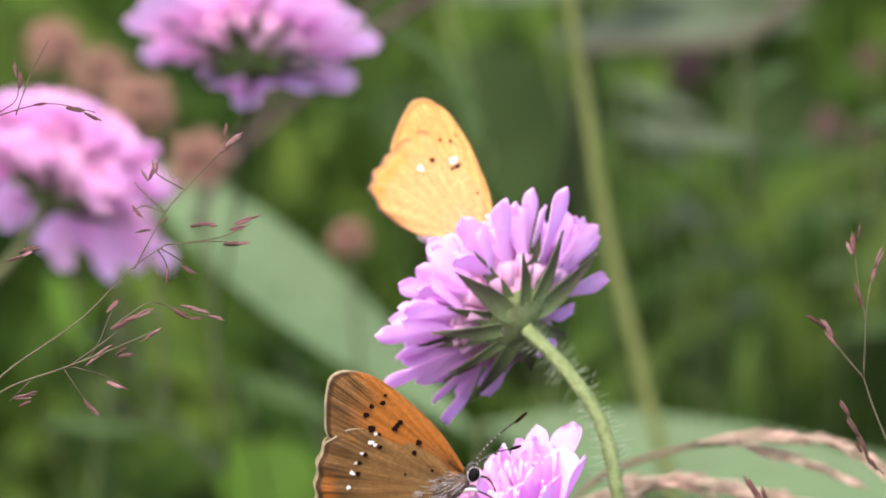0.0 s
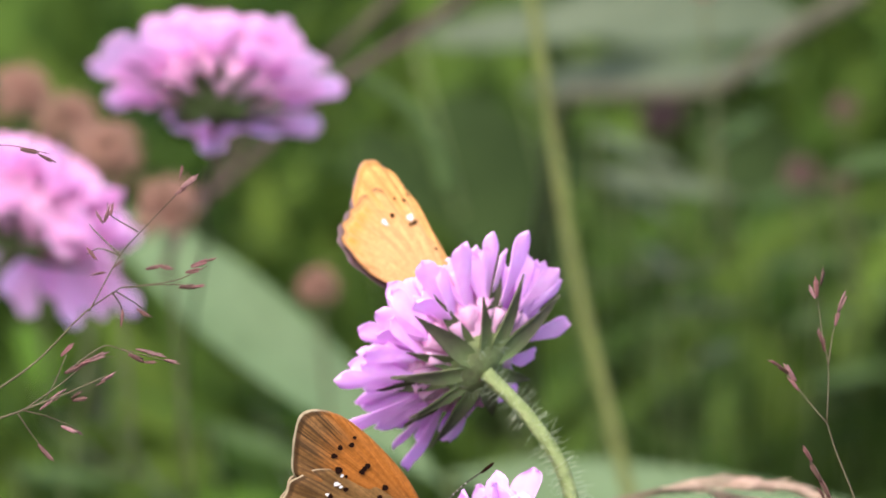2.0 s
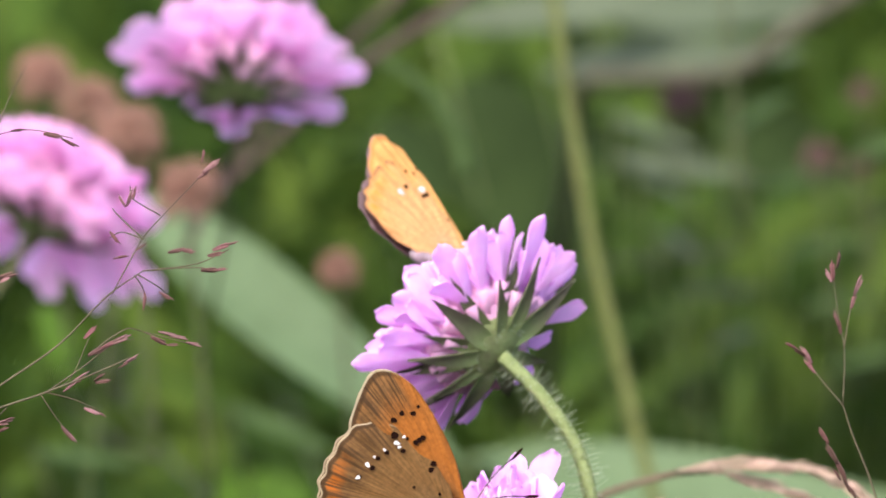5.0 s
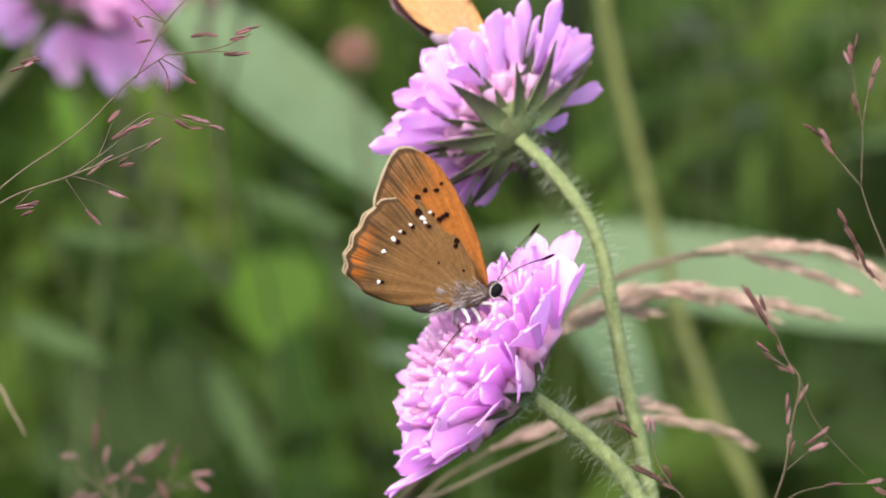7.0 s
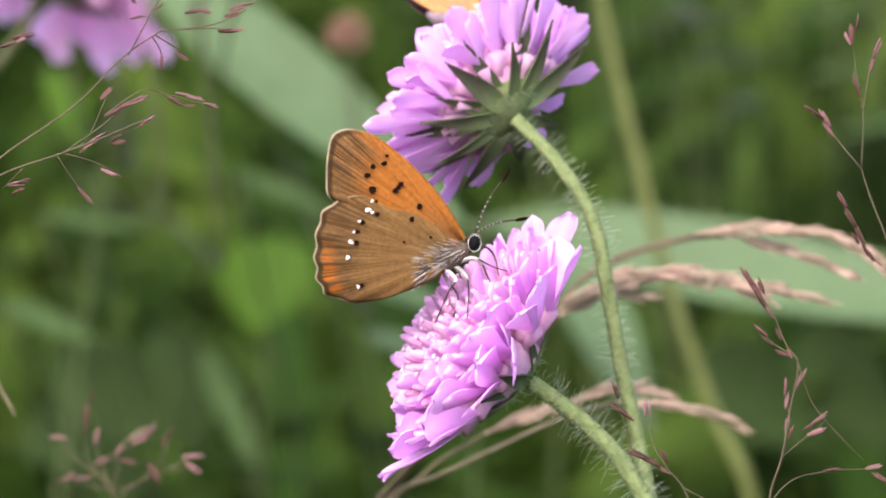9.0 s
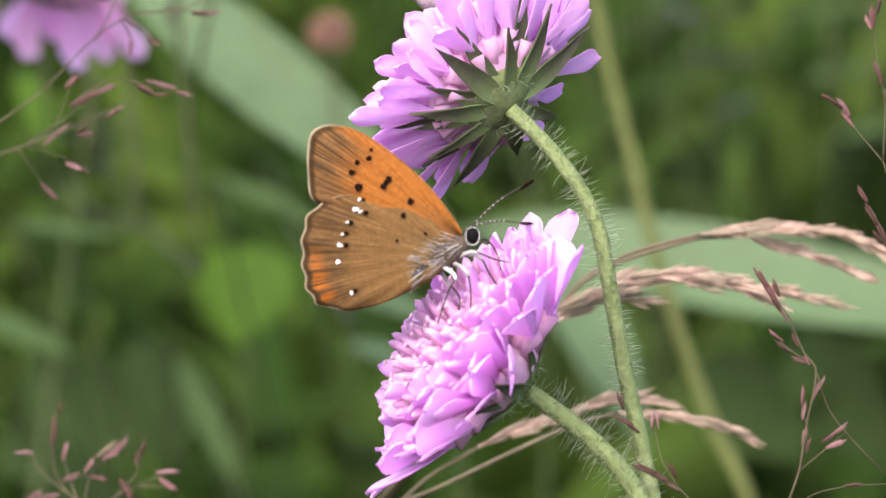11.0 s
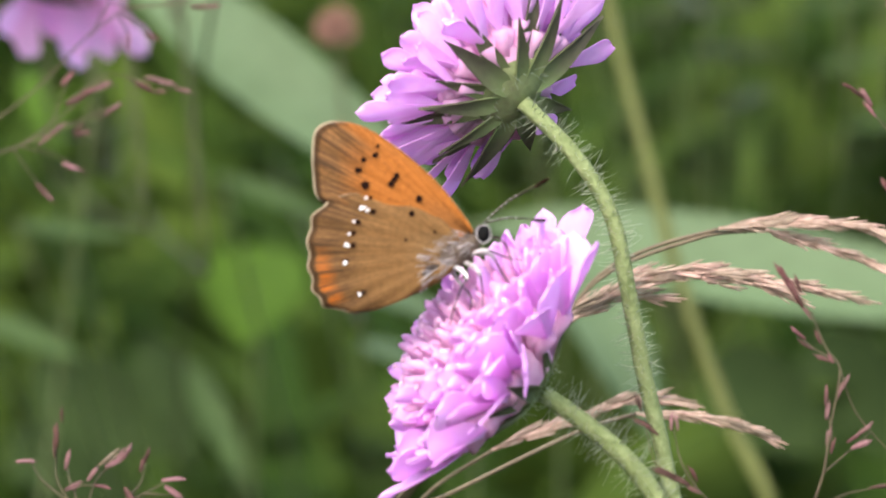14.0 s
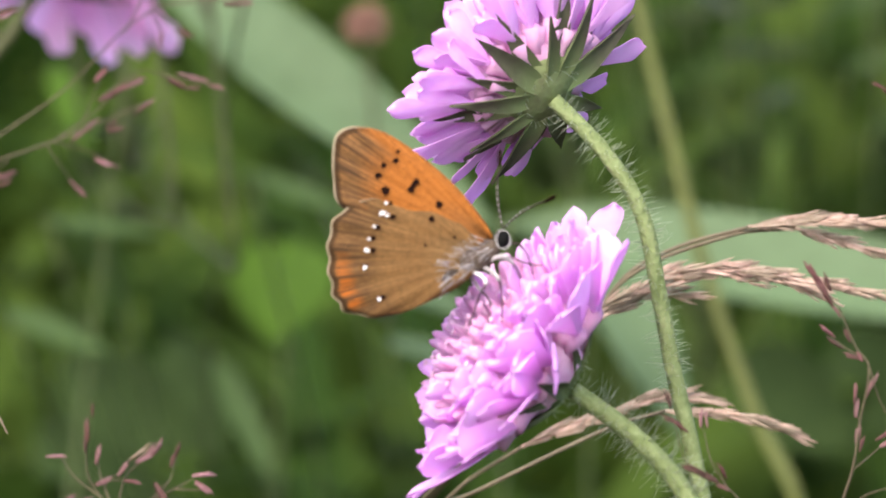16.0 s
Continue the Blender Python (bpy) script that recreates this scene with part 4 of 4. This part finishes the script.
def wing_mesh(name, mat, root, pts, scallop, rings=9, bulge=0.0004):
    """A wing in the x-z plane: rings of faces from the root out to a scalloped margin; u runs round the margin, v outward."""
    line = outline(pts)
    n = len(line)
    bm = bmesh.new()
    uv = bm.loops.layers.uv.new("UVMap")
    root = Vector((root[0], 0, root[1]))
    vs, co = [], {}
    for i, p in enumerate(line):
        u = i / (n - 1)
        row = []
        edge = p + (p - root).normalized() * scallop(u)
        for k in range(rings + 1):
            s = k / rings if k < rings else 1
            s = (0.02 + 0.98 * s ** 0.8)
            q = root.lerp(edge, s)
            q.y = bulge * math.sin(math.pi * s) + 0.00012 * math.sin(u * 60) * s * s
            w = bm.verts.new(q)
            co[w] = (u, s)
            row.append(w)
        vs.append(row)
    for i in range(n - 1):
        for k in range(rings):
            f = bm.faces.new((vs[i][k], vs[i + 1][k], vs[i + 1][k + 1], vs[i][k + 1]))
            for lp in f.loops:
                lp[uv].uv = co[lp.vert]
    return mesh_of(bm, name, mat)


def disc_mesh(name, mat, seed, low, high):
    """A patch of scales with an uneven edge, one unit across, facing along y."""
    rnd = random.Random(seed)
    bm = bmesh.new()
    ring = [rnd.uniform(low, high) for _ in range(10)]
    a = [bm.verts.new((q * math.cos(k * 0.6283), 1, q * math.sin(k * 0.6283))) for k, q in enumerate(ring)]
    b = [bm.verts.new((q * math.cos(k * 0.6283), -1, q * math.sin(k * 0.6283))) for k, q in enumerate(ring)]
    bm.faces.new(a[::-1])
    bm.faces.new(b)
    for k in range(10):
        bm.faces.new((a[k], a[(k + 1) % 10], b[(k + 1) % 10], b[k]))
    return mesh_of(bm, name, mat, False)


DARK_DISC, WHITE_DISC = disc_mesh("dark_spot", SPOT, 3, 0.8, 1.15), disc_mesh("white_spot", WHITE, 4, 0.35, 1.4)


def wing_height(me, x, z):
    """How far the wing's surface bulges at x, z."""
    best = min(me.vertices, key=lambda v: (v.co.x - x) ** 2 + (v.co.z - z) ** 2)
    return best.co.y


FORE_PTS = [(-8, -5), (-23, 24), (-68, 87), (-128, 146), (-178, 183), (-216, 197), (-246, 198), (-266, 186), (-274, 155), (-276, 115), (-271, 70), (-228, 42), (-120, 0), (-30, -25)]
HIND_PTS = [(-28, -18), (-68, 25), (-98, 40), (-168, 67), (-218, 73), (-256, 60), (-280, 40), (-290, 12), (-294, -20), (-294, -50), (-291, -78), (-283, -102), (-266, -120), (-228, -130), (-175, -127), (-120, -108), (-70, -86), (-28, -52)]


def build_butterfly(label, matrix, fore, hind, opening, pale):
    fly = thing("butterfly", matrix, label, "butterfly", "butterflies")
    s = MM
    froot, hroot = (-12 * s, -12 * s), (-30 * s, -38 * s)
    fm = wing_mesh("forewing", fore, froot, [(x * s, z * s) for x, z in FORE_PTS], lambda u: 0.0)
    hm = wing_mesh("hindwing", hind, hroot, [(x * s, z * s) for x, z in HIND_PTS], lambda u: (0.00011 + 0.00024 * max(0, u - 0.45)) * math.sin(u * 75) * (0.28 < u < 0.8))
    # spots: place on the wing, half width, half height
    fs = [(-161, 150, 3.6, 3.2), (-166, 135, 5.5, 4.6), (-187, 129, 5, 4.6), (-197, 112, 6, 5), (-187, 85, 8, 6), (-133, 97, 4.6, 5.6), (-138, 91, 3, 6), (-143, 84, 5, 5.6), (-97, 55, 5.4, 6)]
    hs = [(-177, 39, 5, 4), (-111, 31, 4, 4)] if pale else [(-179, 63, 3, 3), (-177, 39, 4.6, 4), (-204, 23, 4.8, 4.2), (-213, 5, 4.2, 3.8), (-215, -16, 4.6, 4.6), (-230, -43, 4.2, 5.2), (-111, 31, 5.4, 4.4), (-74, -3, 3, 2.8), (-125, -13, 2.6, 2.6), (-203, -97, 4.4, 3)]
    hw = [(-192, 47, 8, 7), (-224, -16, 7, 6)] if pale else [(-187, 65, 6, 4.4), (-192, 47, 10, 7), (-187, 41, 7, 4), (-211, 25, 7, 4.4), (-220, 5, 5, 3.6), (-224, -16, 9, 6), (-232, -46, 6, 8), (-211, -99, 7, 4)]
    for side in (-1, 1):
        turn = Matrix.Translation((0, 0.00016 * side, -0.0016)) @ Matrix.Rotation(radians(-opening * side), 4, Vector((-1, 0, 0.35))) @ Matrix.Translation((0, 0, 0.0016))
        for name, me, extra in (("forewing", fm, 0.0), ("hindwing", hm, 0.00022)):
            w = part(name, me, None, fly)
            if pale and side > 0:
                w.data = w.data.copy()
                w.data.materials[0] = UPPERSIDE
            w.matrix_basis = turn @ Matrix.Translation((0, side * extra, 0)) @ Matrix.Diagonal((1, -1 if side < 0 else 1, 1, 1))
            sol = w.modifiers.new("thickness", "SOLIDIFY")
            sol.thickness, sol.offset = 0.00004, 0
            marks = ((fs, DARK_DISC, "dark_spot"),) if name == "forewing" else ((hw, WHITE_DISC, "white_spot"), (hs, DARK_DISC, "dark_spot"))
            for spots, disc, nm in marks:
                for i, (x, z, rx, rz) in enumerate(spots):
                    k = s * ((1.25 if pale else 0.72) if nm == "white_spot" else 0.8 if pale else 1.12)
                    d = part(nm, disc, None, w)
                    d.matrix_basis = Matrix.Translation((x * s, 0.00014 + (0.00003 if nm == "dark_spot" else 0) + wing_height(me, x * s, z * s), z * s)) @ Matrix.Rotation(radians(-30), 4, "Y") @ Matrix.Diagonal((rx * k, 0.00004, rz * k, 1)) @ Matrix.Rotation(1.7 * i, 4, "Y")
    bm = bmesh.new()
    blob(bm, stretched((-75 * s, 0, -62 * s), (2 * s, 0, -18 * s), 0.0012), 14, 8)
    part("thorax", bm, THORAX, fly, "grey furry thorax")
    bm = bmesh.new()
    tail = (-160, -66) if pale else (-140, -92)
    blob(bm, stretched((tail[0] * s, 0, tail[1] * s), (-50 * s, 0, -52 * s), 0.0009), 12, 10)
    part("abdomen", bm, DUSKY if pale else BODY, fly, "slender lilac-grey abdomen" if pale else "slender dark abdomen")
    bm = bmesh.new()
    rnd = random.Random(9)
    for _ in range(190):
        t = rnd.random()
        c = Vector((-80 * s, 0, -66 * s)).lerp(Vector((4 * s, 0, -16 * s)), t)
        a = rnd.uniform(0, 6.283)
        d = (Vector((-0.5, math.cos(a), math.sin(a) - 0.2))).normalized()
        sweep(bm, [c + d * 0.0009, c + d * 0.0014 + Vector((-0.0002, 0, 0)), c + d * 0.0020 + Vector((-0.0006, 0, -0.0002))], 0.00005, 0.00002, 3)
    tagged(part("body_hair", bm, FUR, fly, "long grey hairs"), kind="stuff")
    bm = bmesh.new()
    blob(bm, Matrix.Translation((7 * s, 0, -12 * s)) @ Matrix.Diagonal((0.00072, 0.0008, 0.00082, 1)), 12, 8)
    head = part("head", bm, BODY, fly)
    for side in (-1, 1):
        bm = bmesh.new()
        blob(bm, Matrix.Translation((9 * s, side * 0.00052, -12 * s)) @ Matrix.Rotation(radians(20), 4, "Y") @ Matrix.Diagonal((0.00056, 0.00048, 0.00072, 1)), 12, 8)
        eye = part("eye", bm, EYE_BLACK, head, "large black eye")
        bm = bmesh.new()
        for k in range(14):
            a, b = k / 14 * 6.283, (k + 1) / 14 * 6.283
            e = lambda q: Vector((9 * s + 0.00058 * math.cos(q), side * 0.00062, -12 * s + 0.00076 * math.sin(q)))
            sweep(bm, [e(a), e((a + b) / 2), e(b)], 0.00005 if 0.35 < (k / 14 - 0.05) % 1 < 0.9 else 0.00001, 0.00004, 5)
        part("eye_ring", bm, WHITE, head, "white rim of scales")
    bm = bmesh.new()
    sweep(bm, smooth_line([(16 * s, 0, -20 * s), (34 * s, 0, -22 * s), (48 * s, 0, -40 * s), (56 * s, 0, -75 * s)], 5), 0.00014, 0.00006, 5)
    part("proboscis", bm, BODY, fly)
    legs = [((-20, -48), (8, -40), (45, -55), (72, -62)), ((-30, -55), (-5, -75), (0, -110), (-2, -150)), ((-50, -60), (-25, -82), (-38, -105), (-62, -165)), ((-10, -42), (20, -50), (35, -80), (50, -105)), ((-55, -62), (-40, -90), (-20, -120), (-28, -160))]
    for i, lg in enumerate(legs):
        y = (-1 if i < 3 else 1) * 0.0005
        pts = smooth_line([(x * s, y * (1 + 0.6 * k), z * s) for k, (x, z) in enumerate(lg)], 4)
        bm = bmesh.new()
        sweep(bm, pts[:6], 0.00021, 0.00016, 6)
        leg = part("leg", bm, (FUR, WHITE)[i == 2], fly, "pale-scaled leg with a dark shin")
        bm = bmesh.new()
        sweep(bm, pts[5:], 0.00009, 0.00006, 5)
        part("shin", bm, BODY, leg)
    feelers, hinds = [], [c for c in fly.children if c.name.startswith("hindwing")]
    for side in (-1, 1):
        bm = bmesh.new()
        L = 0.0054
        sweep(bm, [Vector((L * k / 12, 0, 0.0003 * math.sin(k / 12 * 3.1))) for k in range(13)], 0.00007, 0.00007, 5)
        a = part("antenna", bm, BODY, fly, "thin banded antenna with a dark club")
        bm = bmesh.new()
        blob(bm, stretched((L - 0.0003, 0, 0), (L + 0.0013, 0, -0.0001), 0.00017), 8, 6)
        part("club", bm, SPOT, a)
        bm = bmesh.new()
        for k in range(7):
            c = Vector((L * (k + 1) / 11, 0, 0.0003 * math.sin((k + 1) / 11 * 3.1)))
            sweep(bm, [c, c + Vector((0.0001, 0, 0)), c + Vector((0.00012, 0, 0))], 0.00008, 0.00008, 5)
        tagged(part("banding", bm, FUR, a), kind="stuff")
        feelers.append(a)
    return fly, feelers, hinds


# seconds, place of the wing root, slope of the wing's front edge, turn about that edge
LOW_ROWS = [
    (0.0, 830, 488, 36.2, 8), (1.0, 833, 491, 38.5, 8), (2.0, 840, 493, 40.0, 9), (3.0, 849, 495, 42.0, 11), (3.2, 850, 496, 42.5, 12), (5.3, 878, 512, 54.0, 24), (5.5, 882, 520, 54.9, 24), (6.0, 879, 514, 56.0, 24),
    (6.5, 879, 510, 56.5, 24), (7.0, 873, 500, 53.0, 24), (7.5, 864, 488, 49.5, 23), (8.0, 839, 456, 40.0, 5), (8.5, 837, 454, 40.0, 2), (8.7, 838, 453, 39.5, 0), (10.8, 850, 447, 36.2, 0), (11.0, 846, 443, 34.2, 0),
    (11.5, 843, 442, 34.6, 0), (12.0, 855, 449, 37.6, 0), (12.5, 855, 447, 37.6, 0), (13.0, 856, 445, 37.2, 0), (13.5, 848, 448, 36.6, 0), (14.0, 846, 443, 34.0, 0), (14.5, 853, 460, 44.0, 0), (15.0, 854, 462, 45.2, 0), (15.5, 844, 468, 45.2, 0), (16.0, 828, 456, 34.0, 0)]
UP_ROWS = [(0.0, 883, 79, 59.3, 10), (0.5, 880, 74, 56.0, 22), (1.0, 850, 57, 52.3, 38), (2.0, 879, 101, 55.1, 41), (2.5, 862, 112, 57.5, 47), (3.0, 864, 79, 51.3, 50), (6.0, 866, 80, 54.2, 54), (16.0, 866, 80, 54.2, 54)]
# seconds, how far the hindwings are drawn up under the forewings
HIND_ROWS = [(0.0, 4), (3.2, 4), (5.3, 10), (7.5, 11), (8.0, 4), (8.5, 0), (16.0, 0)]
# seconds, slopes of the two antennae in the sight plane
FEELER_ROWS = [(0.0, 43, 43), (3.2, 45, 30), (5.3, 50, 20), (7.0, 54, 40), (7.5, 56, 45), (8.0, 62, 40), (8.5, 68, 35), (8.7, 66, 30), (10.8, 40, 4), (11.0, 38, 3), (11.5, 40, 4), (12.0, 34, 0), (12.5, 28, -6), (13.0, 12, -8), (13.5, 8, 0), (14.0, 35, 3), (14.5, 30, 2), (15.0, 62, 17), (15.5, 80, 25), (16.0, 93, 33)]


def fly_pose(u, v, slope, turn, back, tilt=0.0):
    """Pose of a butterfly: x along its body, z up, y away from the sight; turned about its wing's front edge."""
    m = Matrix.Translation(spot(u, v, back)) @ REF.to_3x3().to_4x4() @ Matrix.Rotation(radians(-90), 4, "X")
    m = m @ Matrix.Rotation(radians(slope - 37.6), 4, "Y")
    edge = Vector((-math.cos(radians(37.6)), 0, math.sin(radians(37.6))))
    return m @ Matrix.Rotation(radians(turn), 4, edge) @ Matrix.Rotation(radians(tilt), 4, "X")


def build_butterflies():
    a = build_butterfly("orange-brown copper butterfly with closed spotted wings feeding on a flower", fly_pose(*LOW_ROWS[0][1:], -0.008), FORE, HIND, 1.5, False)
    b = build_butterfly("copper butterfly perched behind a flower head, wings coloured pale for light shining through", fly_pose(*UP_ROWS[0][1:], 0.027), FORE_BACKLIT, HIND_BACKLIT, 0.5, True)
    return a, b


def motions():
    (low, low_feelers, low_hinds), (up, up_feelers, up_hinds) = FLIES
    tilt = lambda t: float(np.interp(t, (0, 6.5, 7.5, 8.0, 8.5, 10.8), (26, 26, 20, 12, 8, 0)))
    walk(low, [(t, fly_pose(u, v, s, r, -0.008, tilt(t))) for t, u, v, s, r in LOW_ROWS])
    walk(up, [(t, fly_pose(u, v, s, r, 0.027)) for t, u, v, s, r in UP_ROWS])
    # the tall flower leans a little about its foot: seconds, millimetres aside at the head
    foot, rest = Vector((0.035, 0.03, -0.005)), NODDING.matrix_world.copy()
    high = (rest.translation - foot).length
    lean = lambda d: Matrix.Translation(foot) @ Matrix.Rotation(d / 1000 / high, 4, "Y") @ Matrix.Translation(-foot) @ rest
    walk(NODDING, [(t, lean(d)) for t, d in ((0.0, 0.35), (3.2, 0.35), (5.3, 0.05), (6.0, 0.0), (7.0, -0.2), (8.0, -0.25), (8.3, -0.6), (8.5, -0.95), (8.7, -0.3), (10.8, -0.75), (11.0, -0.3), (11.5, -0.65), (12.0, -0.75), (12.5, -0.2), (16.0, -0.2))])
    slope = lambda t: float(np.interp(t, [r[0] for r in LOW_ROWS], [r[3] for r in LOW_ROWS]))
    for h in low_hinds:
        rest, pivot = h.matrix_basis.copy(), Vector((-30 * MM, 0, -38 * MM))
        walk(h, [(t, rest @ Matrix.Translation(pivot) @ Matrix.Rotation(radians(a), 4, "Y") @ Matrix.Translation(-pivot)) for t, a in HIND_ROWS])
    for h in up_hinds:
        rest, pivot = h.matrix_basis.copy(), Vector((-30 * MM, 0, -38 * MM))
        walk(h, [(t, rest @ Matrix.Translation(pivot) @ Matrix.Rotation(radians(23), 4, "Y") @ Matrix.Translation(-pivot)) for t in (0.0, 16.0)])
    for k, f in enumerate(low_feelers):
        walk(f, [(row[0], Matrix.Translation((10 * MM, (-1, 1)[k] * 0.0003, 6 * MM)) @ Matrix.Rotation(radians(-(row[2 - k] + slope(row[0]) - 37.6)), 4, "Y") @ Matrix.Rotation(radians((-40, 12)[k]), 4, "Z")) for row in FEELER_ROWS])
    for k, f in enumerate(up_feelers):
        m = Matrix.Translation((10 * MM, (-1, 1)[k] * 0.0003, 6 * MM)) @ Matrix.Rotation(radians(-35), 4, "Y") @ Matrix.Rotation(radians((-20, 20)[k]), 4, "Z")
        walk(f, [(0.0, m), (16.0, m)])


build_ground()
build_meadow()
build_backdrop_plants()
FLIES = build_butterflies()
build_straw()
build_grasses()
NODDING = build_flowers()
motions()
